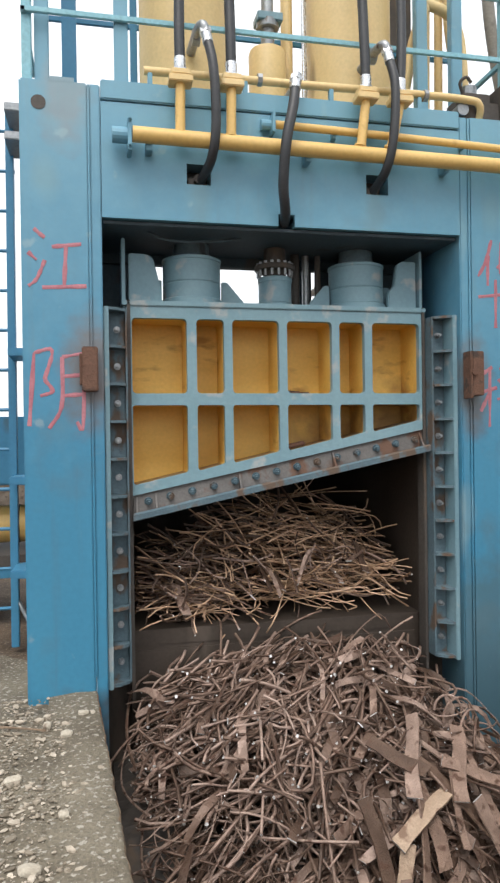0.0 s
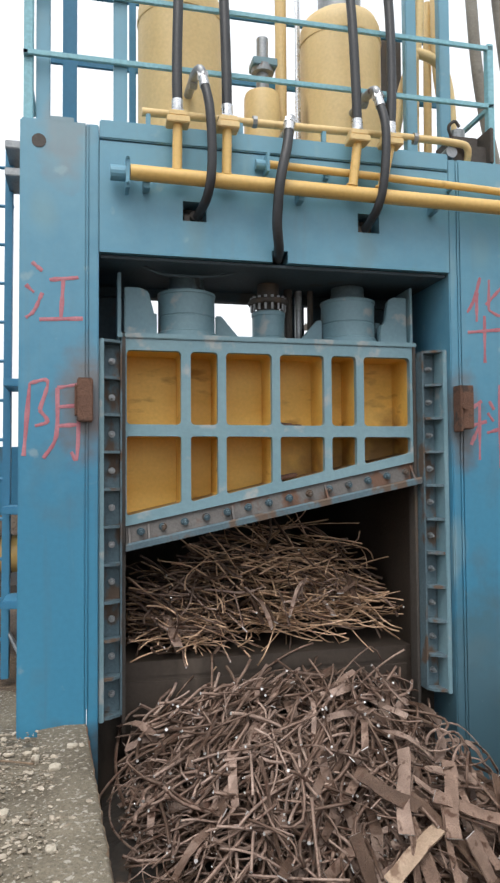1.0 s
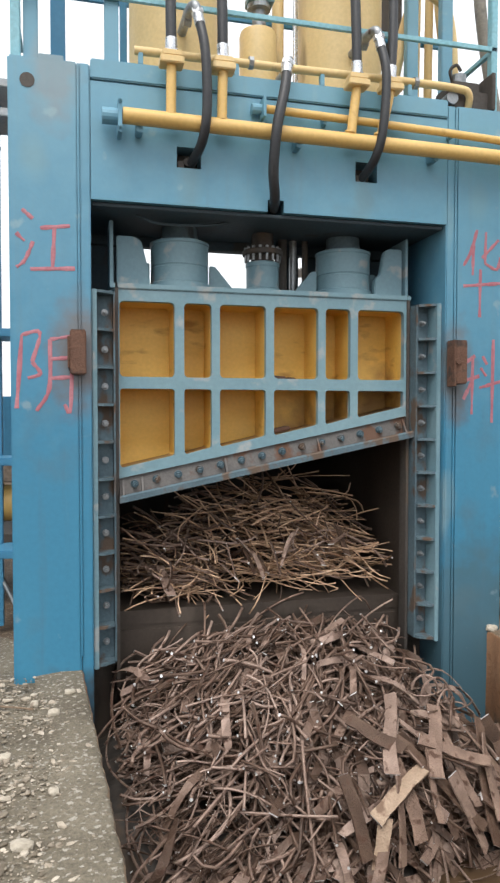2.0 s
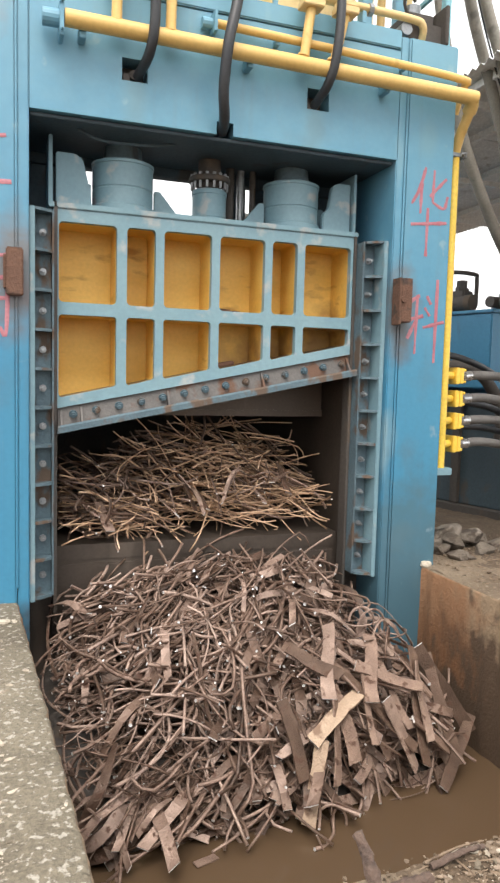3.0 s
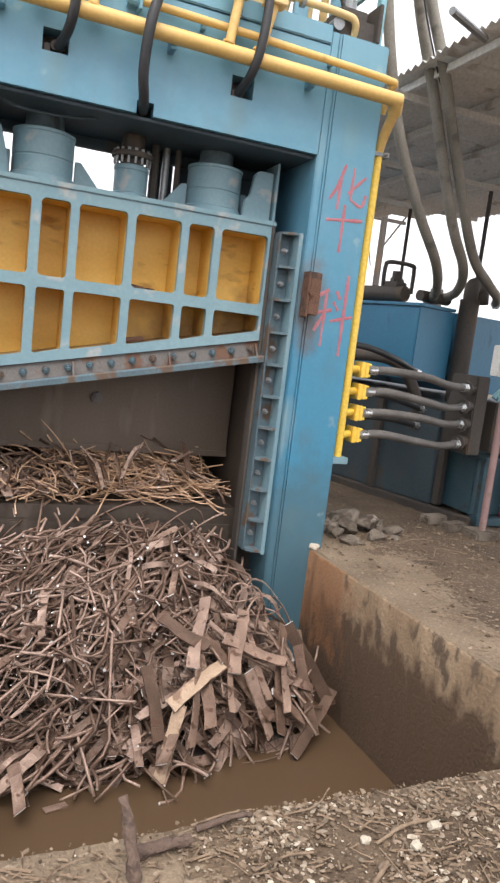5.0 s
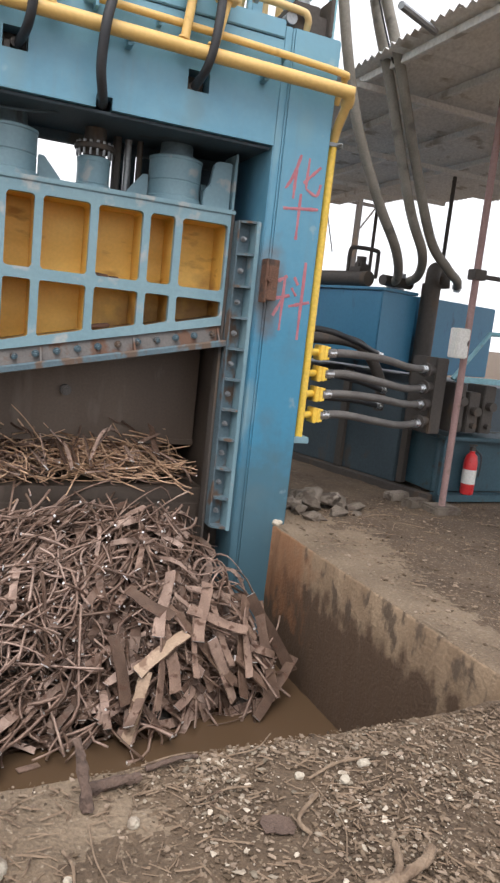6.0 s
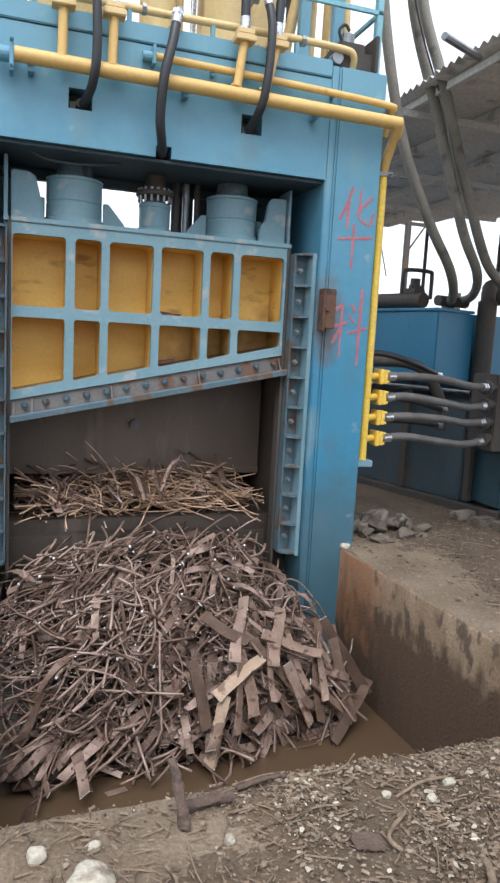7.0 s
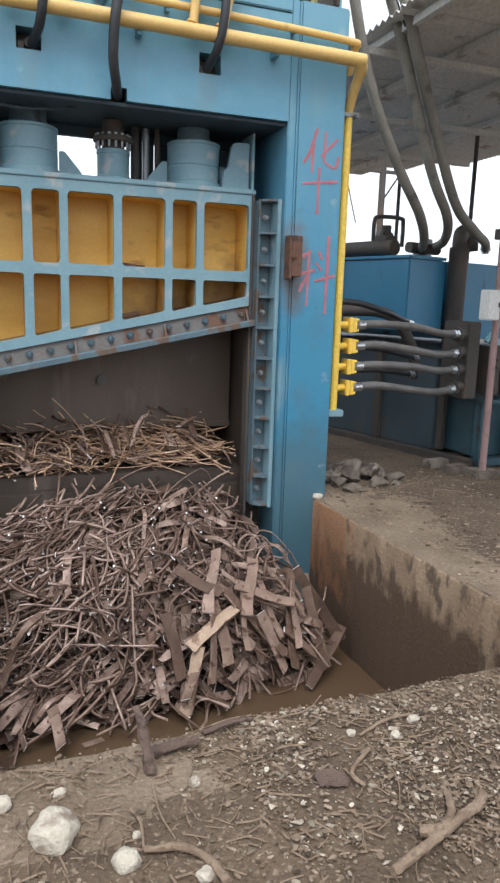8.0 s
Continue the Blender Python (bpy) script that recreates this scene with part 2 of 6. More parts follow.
# brown grime, its colour taken darker to hold the unlit throat's shade
GRIME_SHADE = surf("grimy_steel_and_shade", (0.042, 0.031, 0.024), (0.066, 0.05, 0.038), 0.65, 0.1, 2, 40, 0.1, (0.10, 0.078, 0.062), 0.60, 4, 0.2)
GRIMY_BLUE = surf("grimy_blue_steel", (0.028, 0.066, 0.085), (0.04, 0.095, 0.12), 0.55, 0.05, 3, 40, 0.1, (0.06, 0.05, 0.04), 0.58, 5)
# dark steel of the sump; under the crossbeam the colour holds the shade
UNDER = surf("dark_blue_steel_and_shade", (0.042, 0.064, 0.078), (0.062, 0.092, 0.11), 0.6, 0.1, 2, 40, 0.1, (0.09, 0.085, 0.078), 0.6, 4, 0.5)
ROD_STEEL = surf("oily_rod_steel", (0.17, 0.25, 0.29), (0.24, 0.33, 0.37), 0.3, 0.45, 2, 40, 0.04, (0.10, 0.12, 0.13), 0.6, 4, 0.3)
RUST = surf("rusty_steel", (0.115, 0.058, 0.038), (0.165, 0.085, 0.054), 0.8, 0.05, 9, 60, 0.3, (0.06, 0.04, 0.032), 0.54, 9)
RED_PAINT = surf("red_brush_paint", (0.36, 0.115, 0.145), (0.47, 0.20, 0.23), 0.6, 0, 6, 60, 0.05)
SCRAP = surf("scrap_strip", (0.165, 0.104, 0.077), (0.325, 0.222, 0.17), 0.40, 0.25, 9, 110, 0.35, (0.12, 0.066, 0.046), 0.57, 18, rnd=0.6)
SCRAP_MASS = surf("scrap_tangle", (0.125, 0.077, 0.056), (0.24, 0.161, 0.12), 0.42, 0.25, 9, 110, 0.35, (0.10, 0.053, 0.036), 0.56, 18, island=0.7)
WIRE = surf("tan_rod_scrap", (0.42, 0.26, 0.16), (0.58, 0.39, 0.25), 0.5, 0.15, 14, 120, 0.2, (0.21, 0.115, 0.07), 0.60, 18, island=0.45)
PLANK = surf("rusty_flat_bar", (0.16, 0.098, 0.07), (0.30, 0.198, 0.145), 0.6, 0.08, 8, 110, 0.6, (0.115, 0.062, 0.042), 0.60, 14, rnd=0.6)
ROTTEN_WOOD = surf("dark_rotten_wood", (0.085, 0.055, 0.042), (0.135, 0.09, 0.068), 0.85, 0, 9, 90, 0.6, (0.05, 0.032, 0.025), 0.56, 12)
BRIGHT_PLANK = surf("pale_flat_bar", (0.36, 0.255, 0.175), (0.47, 0.345, 0.245), 0.6, 0.05, 9, 90, 0.4, (0.22, 0.14, 0.095), 0.56, 10)
CUT = surf("fresh_cut_steel", (0.70, 0.69, 0.68), (0.82, 0.81, 0.80), 0.35, 0.25, 20, 120, 0.05)
ROCK = surf("broken_concrete", (0.13, 0.104, 0.08), (0.24, 0.202, 0.163), 0.9, 0, 7, 60, 0.8, (0.085, 0.064, 0.048), 0.52, 8, rnd=0.35)
WHITE_STONE = surf("pale_limestone", (0.40, 0.35, 0.275), (0.53, 0.475, 0.385), 0.9, 0, 9, 70, 0.6, (0.25, 0.20, 0.15), 0.57, 9)
ROOT = surf("dry_root", (0.17, 0.115, 0.075), (0.30, 0.22, 0.15), 0.85, 0, 14, 90, 0.5, (0.10, 0.065, 0.042), 0.55, 14)
GRAVEL = surf("gravel_bits", (0.10, 0.067, 0.041), (0.23, 0.168, 0.112), 0.9, 0, 14, 90, 0.3, island=0.7)
CHIPS = surf("pale_chips", (0.21, 0.17, 0.122), (0.42, 0.36, 0.28), 0.9, 0, 14, 90, 0.3, island=0.6)
SHEET = surf("grey_roof_sheet", (0.74, 0.75, 0.74), (0.82, 0.83, 0.81), 0.6, 0.0, 1.2, 30, 0.1, (0.46, 0.44, 0.40), 0.6, 3)
PINK_POLE = surf("faded_red_pole", (0.30, 0.19, 0.18), (0.36, 0.23, 0.215), 0.7, 0, 5, 60, 0.15, (0.24, 0.17, 0.14), 0.6, 9)
RED = surf("red_enamel", (0.60, 0.03, 0.035), (0.66, 0.045, 0.045), 0.3, 0, 6, 60, 0.03)
WHITE = surf("off_white_enamel", (0.66, 0.66, 0.62), (0.74, 0.74, 0.70), 0.45, 0, 5, 60, 0.05, (0.45, 0.42, 0.36), 0.68, 8)



def pocket_paint():
    """Yellow paint with brown dirt lying on the floors of the pockets."""
    nt = CELL_YELLOW.node_tree
    N, L = nt.nodes.new, nt.links.new
    p = nt.nodes["Principled BSDF"]
    col = p.inputs["Base Color"].links[0].from_socket
    sep = N("ShaderNodeSeparateXYZ")
    L(N("ShaderNodeNewGeometry").outputs["Normal"], sep.inputs[0])
    co = N("ShaderNodeTexCoord").outputs["Object"]
    n = N("ShaderNodeTexNoise")
    n.inputs["Scale"].default_value, n.inputs["Detail"].default_value = 6, 6
    L(co, n.inputs["Vector"])
    a = N("ShaderNodeMath")
    a.operation = "MULTIPLY"
    L(sep.outputs["Z"], a.inputs[0])
    L(n.outputs["Fac"], a.inputs[1])
    r = N("ShaderNodeMapRange")
    r.inputs["From Min"].default_value, r.inputs["From Max"].default_value, r.inputs["To Max"].default_value = 0.2, 0.45, 0.85
    L(a.outputs[0], r.inputs["Value"])
    x = N("ShaderNodeMix")
    x.data_type = "RGBA"
    L(r.outputs["Result"], x.inputs["Factor"])
    L(col, x.inputs["A"])
    x.inputs["B"].default_value = (0.13, 0.07, 0.032, 1)
    # grease smeared over the lower right of the ram
    place = N("ShaderNodeSeparateXYZ")
    L(co, place.inputs[0])
    d = N("ShaderNodeMath")
    d.operation = "MULTIPLY_ADD"
    L(place.outputs["X"], d.inputs[0])
    d.inputs[1].default_value = -0.35
    L(place.outputs["Z"], d.inputs[2])
    e = N("ShaderNodeMath")
    e.operation = "MULTIPLY_ADD"
    L(n.outputs["Fac"], e.inputs[0])
    e.inputs[1].default_value = 0.9
    L(d.outputs[0], e.inputs[2])
    g = N("ShaderNodeMapRange")
    g.inputs["From Min"].default_value, g.inputs["From Max"].default_value, g.inputs["To Max"].default_value = 2.2, 1.85, 0.75
    L(e.outputs[0], g.inputs["Value"])
    right = N("ShaderNodeMapRange")
    right.inputs["From Min"].default_value, right.inputs["From Max"].default_value = -0.2, 0.25
    L(place.outputs["X"], right.inputs["Value"])
    f = N("ShaderNodeMath")
    f.operation = "MULTIPLY"
    L(g.outputs["Result"], f.inputs[0])
    L(right.outputs["Result"], f.inputs[1])
    y = N("ShaderNodeMix")
    y.data_type = "RGBA"
    L(f.outputs[0], y.inputs["Factor"])
    L(x.outputs["Result"], y.inputs["A"])
    y.inputs["B"].default_value = (0.24, 0.115, 0.04, 1)
    L(y.outputs["Result"], p.inputs["Base Color"])


pocket_paint()


def ground_material(name, dry, damp, chip, chips=0.5, grit=28):
    """Trodden earth over concrete: patches, crumbs and pale chips."""
    m = surf(name, dry, damp, 0.92, 0, 1.9, 60, 0.7, chip, chips, grit, grain_mix=0.6)
    return m


EARTH = ground_material("trodden_earth", (0.072, 0.048, 0.030), (0.135, 0.094, 0.060), (0.22, 0.168, 0.115), 0.575, 45)
CONCRETE = ground_material("dusty_concrete", (0.105, 0.085, 0.058), (0.205, 0.176, 0.128), (0.36, 0.33, 0.275), 0.56, 40)
COPING = ground_material("earth_crusted_concrete", (0.135, 0.096, 0.062), (0.235, 0.178, 0.122), (0.27, 0.215, 0.155), 0.60, 45)


def stained_wall():
    """Pit concrete: tan above a ragged mud line, rust runs near the steel."""
    m = surf("pit_wall_concrete", (0.205, 0.138, 0.084), (0.30, 0.215, 0.137), 0.85, 0, 4.5, 40, 0.5, (0.10, 0.07, 0.046), 0.535, 11, 0.45)
    nt = m.node_tree
    N, L = nt.nodes.new, nt.links.new
    p = nt.nodes["Principled BSDF"]
    base = p.inputs["Base Color"].links[0].from_socket
    co = N("ShaderNodeTexCoord").outputs["Object"]
    sep = N("ShaderNodeSeparateXYZ")
    L(co, sep.inputs[0])
    mp = N("ShaderNodeMapping")
    mp.inputs["Scale"].default_value = (9, 9, 5)
    L(co, mp.inputs["Vector"])
    n = N("ShaderNodeTexNoise")
    n.inputs["Scale"].default_value, n.inputs["Detail"].default_value = 1.0, 6
    L(mp.outputs["Vector"], n.inputs["Vector"])

    def math_node(op, a, b):
        x = N("ShaderNodeMath")
        x.operation = op
        for s, v in zip(x.inputs, (a, b)):
            if isinstance(v, (int, float)):
                s.default_value = v
            else:
                L(v, s)
        return x.outputs[0]

    def mixed(f, a, colour):
        x = N("ShaderNodeMix")
        x.data_type = "RGBA"
        L(f, x.inputs["Factor"])
        L(a, x.inputs["A"])
        x.inputs["B"].default_value = (*colour, 1)
        return x.outputs["Result"]

    level = math_node("ADD", sep.outputs["Z"], math_node("MULTIPLY", math_node("SUBTRACT", n.outputs["Fac"], 0.5), 0.7))
    mud = N("ShaderNodeMapRange")
    mud.inputs["From Min"].default_value, mud.inputs["From Max"].default_value = -0.20, -0.34
    L(level, mud.inputs["Value"])
    col = mixed(mud.outputs["Result"], base, (0.092, 0.057, 0.034))
    side = math_node("ADD", sep.outputs["Y"], math_node("MULTIPLY", math_node("SUBTRACT", n.outputs["Fac"], 0.5), 1.2))
    rust = N("ShaderNodeMapRange")
    rust.inputs["From Min"].default_value, rust.inputs["From Max"].default_value = -0.75, -0.35
    rust.inputs["To Max"].default_value = 0.75
    L(side, rust.inputs["Value"])
    low = N("ShaderNodeMapRange")
    low.inputs["From Min"].default_value, low.inputs["From Max"].default_value = -0.62, -0.5
    L(level, low.inputs["Value"])
    col = mixed(math_node("MULTIPLY", rust.outputs["Result"], low.outputs["Result"]), col, (0.25, 0.115, 0.052))
    L(col, p.inputs["Base Color"])
    return m


PIT_WALL = stained_wall()


def muddy_water():
    m = bpy.data.materials.new("muddy_water")
    m.use_nodes = True
    nt = m.node_tree
    p = nt.nodes["Principled BSDF"]
    n = nt.nodes.new("ShaderNodeTexNoise")
    n.inputs["Scale"].default_value, n.inputs["Detail"].default_value = 1.6, 4
    x = nt.nodes.new("ShaderNodeMix")
    x.data_type = "RGBA"
    x.inputs["A"].default_value, x.inputs["B"].default_value = (0.082, 0.052, 0.030, 1), (0.112, 0.073, 0.043, 1)
    nt.links.new(n.outputs["Fac"], x.inputs["Factor"])
    nt.links.new(x.outputs["Result"], p.inputs["Base Color"])
    p.inputs["Roughness"].default_value = 0.14
    w = nt.nodes.new("ShaderNodeTexNoise")
    w.inputs["Scale"].default_value = 9
    b = nt.nodes.new("ShaderNodeBump")
    b.inputs["Strength"].default_value, b.inputs["Distance"].default_value = 0.05, 0.02
    nt.links.new(w.outputs["Fac"], b.inputs["Height"])
    nt.links.new(b.outputs["Normal"], p.inputs["Normal"])
    return m


WATER = muddy_water()

# ---- ground, pit, water ----
CORNERS = [Vector(c) for c in ((-1.345, 0.45, 0), (-1.145, -2.87, 0), (1.735, -2.735, 0), (1.588, 0.45, 0))]
CENTRE = sum(CORNERS, Vector()) / 4


def rise(x, y):
    """The ground stands a little higher on the far side of the pit's long wall."""
    return 0.05 * max(0.0, min(1.0, (x - 1.3) / 0.2)) * max(0.0, min(1.0, (3.6 - x) / 1.2)) * max(0.0, min(1.0, (y + 3.2) / 0.8))


def ground():
    per = 180
    rim = []
    for i in range(4):
        a, b = CORNERS[i], CORNERS[(i + 1) % 4]
        rim += [a.lerp(b, k / per) for k in range(per)]
    levels = [0.015 + 0.009 * i for i in range(26)] + [0.25 + 0.013 * i for i in range(76)] + [1.3, 1.5, 1.8, 2.3, 3, 4.5, 8, 16, 40, 120, 400]
    verts, faces, slots = [], [], []
    n = len(rim)
    for k in levels:
        for p in rim:
            q = CENTRE + (p - CENTRE) * (1 + k)
            z = rise(q.x, q.y) - 0.004
            if k < 6:
                z += 0.018 * noise.noise((q.x * 2.2, q.y * 2.2, 0)) + 0.010 * noise.noise((q.x * 9, q.y * 9, 3)) + 0.006 * noise.noise((q.x * 27, q.y * 27, 5))
            # the slab is worn hollow at the foot of the column
            z -= 0.05 * max(0.0, min(1.0, (q.y + 0.30) / 0.22)) * max(0.0, min(1.0, (-1.2 - q.x) / 0.1)) * max(0.0, min(1.0, (q.x + 3.0) / 0.8))
            verts.append((q.x, q.y, z))
    for j in range(len(levels) - 1):
        for i in range(n):
            a, b = j * n + i, j * n + (i + 1) % n
            faces.append((a, b, b + n, a + n))
            c = verts[a]
            rough = 0.25 * noise.noise((c[0] * 2, c[1] * 2, 7)) + 0.12 * noise.noise((c[0] * 7, c[1] * 7, 2)) + 0.10 * noise.noise((c[0] * 23, c[1] * 23, 4))
            ledge = per <= i < 2 * per and c[0] < -0.22 + 1.4 * rough and c[1] > -3.22 + rough
            west = i < 2 * per and c[0] < -1.0 and -3.0 + rough < c[0] and -2.86 + rough < c[1] < 3.0 and (i < per or c[0] < -1.08)
            slots.append(1 if west else 2 if ledge else 2 if 2 * per <= i < 3 * per and c[0] < 2.3 + 2 * rough else 0)
    me = bpy.data.meshes.new("ground")
    me.from_pydata(verts, [], faces)
    for m in (EARTH, CONCRETE, COPING):
        me.materials.append(m)
    me.polygons.foreach_set("material_index", slots)
    me.polygons.foreach_set("use_smooth", [True] * len(faces))
    tagged(new("ground", me), "trodden brown earth and dusty concrete strewn with gravel", "ground", kind="structure")


ground()


def pit_wall(name, i, lift, label, crust):
    """A thick concrete wall along one side of the pit, with a worn upper edge."""
    a, b = CORNERS[i], CORNERS[(i + 1) % 4]
    along = (b - a).normalized()
    out = Vector((along.y, -along.x, 0))
    if out.dot(a - CENTRE) < 0:
        out = -out
    steps = 90
    bm = bmesh.new()
    rows = []
    for s in range(steps + 1):
        p = a.lerp(b, s / steps)
        j = 0.010 * noise.noise((s * 0.35, i * 5, 0)) + 0.007 * noise.noise((s * 1.3, i * 5, 2))
        c = 0.02 + 0.015 * max(0, noise.noise((s * 0.5, 9, i)))
        up = lift + 0.006 * noise.noise((s * 0.8, 4, i))
        prof = [(j, -1.5), (j, -1.0), (j - 0.004, -0.5), (j, -0.25), (j, up - c), (j + c * 0.4, up - c * 0.3), (j + c, up), (0.14, up + 0.003), (0.3, up - 0.015), (0.3, -1.5)]
        rows.append([bm.verts.new(p + out * d + Vector((0, 0, z))) for d, z in prof])
    for r0, r1 in zip(rows, rows[1:]):
        for k in range(len(r0) - 1):
            bm.faces.new((r0[k], r0[k + 1], r1[k + 1], r1[k]))
    for r in (rows[0], rows[-1]):
        bm.faces.new(r)
    bmesh.ops.recalc_face_normals(bm, faces=bm.faces)
    for f in bm.faces:
        f.material_index = 1 if f.normal.z > 0.75 and f.calc_center_median().z > -0.2 else 0
    tagged(part(name, bm, [PIT_WALL, crust], None, smooth=True), label, "pit wall", kind="structure")


pit_wall("wall_pit_west", 0, 0.008, "worn concrete pit wall with a gritty top edge", CONCRETE)
pit_wall("wall_pit_south", 1, -0.012, "low concrete pit edge crusted with earth and gravel", COPING)
pit_wall("wall_pit_east", 2, 0.052, "tan concrete pit wall with rust runs and mud stains", COPING)
bm = bmesh.new()
bmesh.ops.create_grid(bm, x_segments=4, y_segments=4, size=1, matrix=Matrix.Translation((0.2, -1.2, -1.05)) @ Matrix.Diagonal((1.9, 2.0, 1, 1)))
tagged(part("water", bm, WATER, None), "still brown muddy water standing in the pit", "water", kind="structure")

# ---- the gantry frame ----
gantry = thing("gantry_frame", 0, 0.45, -1.3, "blue-painted welded steel gantry frame with red brush marks", "machine frame")


def gantry_parts():
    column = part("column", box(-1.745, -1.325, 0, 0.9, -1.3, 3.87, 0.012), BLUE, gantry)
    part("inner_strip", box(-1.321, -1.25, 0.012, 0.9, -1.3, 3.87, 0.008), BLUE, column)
    part("weld_seam", tube([(-1.323, 0.006, 0.1), (-1.323, 0.006, 3.86)], 0.008, 6), BLUE, column)
    # solid dark disc on the face; its colour is the hole's shade
    part("pin_hole_disc", tube([(-1.628, -0.004, 3.722), (-1.628, 0.03, 3.722)], 0.045, 24), DARK, column, "dark round disc for the shaded hole")
    part("latch_block", joined(box(-1.385, -1.285, -0.075, -0.002, 1.91, 2.19, 0.008), box(-1.40, -1.385, -0.055, -0.002, 1.95, 2.15, 0.004)), RUST, column, "rusty steel block")
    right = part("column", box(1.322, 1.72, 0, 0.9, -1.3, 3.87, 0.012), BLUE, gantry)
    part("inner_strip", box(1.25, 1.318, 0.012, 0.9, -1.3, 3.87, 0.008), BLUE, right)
    part("weld_seam", tube([(1.32, 0.006, -1.2), (1.32, 0.006, 3.86)], 0.008, 6), BLUE, right)
    part("latch_block", joined(box(1.255, 1.275, -0.11, -0.002, 1.86, 2.19, 0.004), box(1.275, 1.365, -0.10, -0.002, 1.88, 2.19, 0.006), tube([(1.285, -0.12, 2.04), (1.285, -0.10, 2.04)], 0.022, 10)), RUST, right, "rusty steel block with a bolt")
    bm = bmesh.new()
    outline = [(-1.247, 3.025), (-0.085, 3.025), (-0.085, 3.105), (0.028, 3.105), (0.028, 3.025), (1.247, 3.025), (1.247, 3.765), (-1.247, 3.765)]
    ports = [[(-0.70, 3.268), (-0.54, 3.268), (-0.54, 3.402), (-0.70, 3.402)], [(0.545, 3.275), (0.706, 3.275), (0.706, 3.41), (0.545, 3.41)]]
    edges = []
    for lp in [outline] + ports:
        vs = [bm.verts.new((x, 0.006, z)) for x, z in lp]
        edges += [bm.edges.new((vs[k], vs[(k + 1) % len(vs)])) for k in range(len(vs))]
    bmesh.ops.triangle_fill(bm, use_beauty=True, use_dissolve=False, edges=edges)
    ext = bmesh.ops.extrude_face_region(bm, geom=bm.faces[:])
    bmesh.ops.translate(bm, vec=(0, 0.89, 0), verts=[v for v in ext["geom"] if isinstance(v, bmesh.types.BMVert)])
    bmesh.ops.recalc_face_normals(bm, faces=bm.faces)
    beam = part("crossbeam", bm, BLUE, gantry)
    # dark bar and panels added to shut out the sky behind the rods
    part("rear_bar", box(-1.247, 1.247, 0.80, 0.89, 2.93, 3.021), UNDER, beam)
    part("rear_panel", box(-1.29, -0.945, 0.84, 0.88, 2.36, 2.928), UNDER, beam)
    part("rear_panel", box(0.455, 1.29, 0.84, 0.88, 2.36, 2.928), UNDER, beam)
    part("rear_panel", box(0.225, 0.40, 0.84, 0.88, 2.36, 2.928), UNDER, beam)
    part("top_lip", box(-1.247, 1.247, -0.006, 0.92, 3.775, 3.90, 0.008), BLUE, beam)
    for x0, x1, z0, z1 in ((-0.70, -0.54, 3.268, 3.402), (0.545, 0.706, 3.275, 3.41)):
        part("port_recess", joined(box(x0, x1, 0.16, 0.2, z0, z1, 0), box(x0 + 0.01, x0 + 0.05, 0.02, 0.16, z0, z0 + 0.05, 0.004), tube([(x0 + 0.08, 0.16, z0 + 0.05), (x0 + 0.08, 0.03, z0 + 0.05)], 0.03, 12)), DARK, beam, "dark port opening")
    # added dark plate: the shade under the beam is in its colour
    part("underside_shade_plate", box(-1.24, 1.24, 0.05, 0.79, 2.998, 3.02, 0.004), UNDER, beam, "dark blue underside plate with its shade in the colour")
    part("pipe_clip", tube(curve([(-0.95, 0.2, 3.0), (-0.8, 0.2, 2.95), (-0.5, 0.22, 2.96), (-0.3, 0.25, 3.0)]), 0.010, 8), UNDER, beam)
    # mouth of the feed box behind the ram; added lid and end darken it
    part("throat_side", box(-1.29, -1.12, 0.36, 3.8, -1.3, 2.355), GRIME_SHADE, gantry)
    part("throat_side", box(1.12, 1.29, 0.36, 3.8, -1.3, 2.355), GRIME_SHADE, gantry)
    # unseen lid and end, added only to keep skylight out of the throat
    part("throat_sky_block", box(-1.249, 1.249, 1.45, 3.8, 2.354, 2.45), DARK, gantry)
    part("throat_end_block", box(-1.249, 1.249, 3.804, 3.9, -1.3, 2.45), DARK, gantry)
    bed = part("bed", box(-1.118, 1.118, 0.47, 3.8, -1.3, 0.245, 0.003), GRIME_SHADE, gantry)
    part("lower_blade", box(-1.115, 1.115, 0.463, 0.469, 0.14, 0.243, 0.001), GRIME_SHADE, bed, "scuffed lower blade")
    part("wear_plate", joined(box(-1.08, -0.02, 0.452, 0.468, -1.2, 0.11, 0.004), box(0.02, 1.08, 0.452, 0.468, -1.2, 0.11, 0.004)), GRIME_SHADE, bed)


gantry_parts()


def brush_mark(x0, x1, z0, z1, strokes):
    """Red hand-brushed strokes on a column's face."""
    bms = []
    for line in strokes:
        pts = curve([(x0 + u * (x1 - x0), -0.002, z0 + v * (z1 - z0)) for u, v in line], 5)
        bm = bmesh.new()
        rows = []
        for k, p in enumerate(pts):
            d = pts[min(k + 1, len(pts) - 1)] - pts[max(k - 1, 0)]
            side = Vector((d.z, 0, -d.x)).normalized() * (0.0118 + 0.008 * noise.noise((p.x * 30, p.z * 30, 1)))
            rows.append([bm.verts.new(p + side), bm.verts.new(p + Vector((0, -0.0015, 0))), bm.verts.new(p - side)])
        for a, b in zip(rows, rows[1:]):
            bm.faces.new((a[0], a[1], b[1], b[0]))
            bm.faces.new((a[1], a[2], b[2], b[1]))
        bms.append(bm)
    part("brush_mark", joined(*bms), RED_PAINT, gantry, "red hand-brushed strokes")


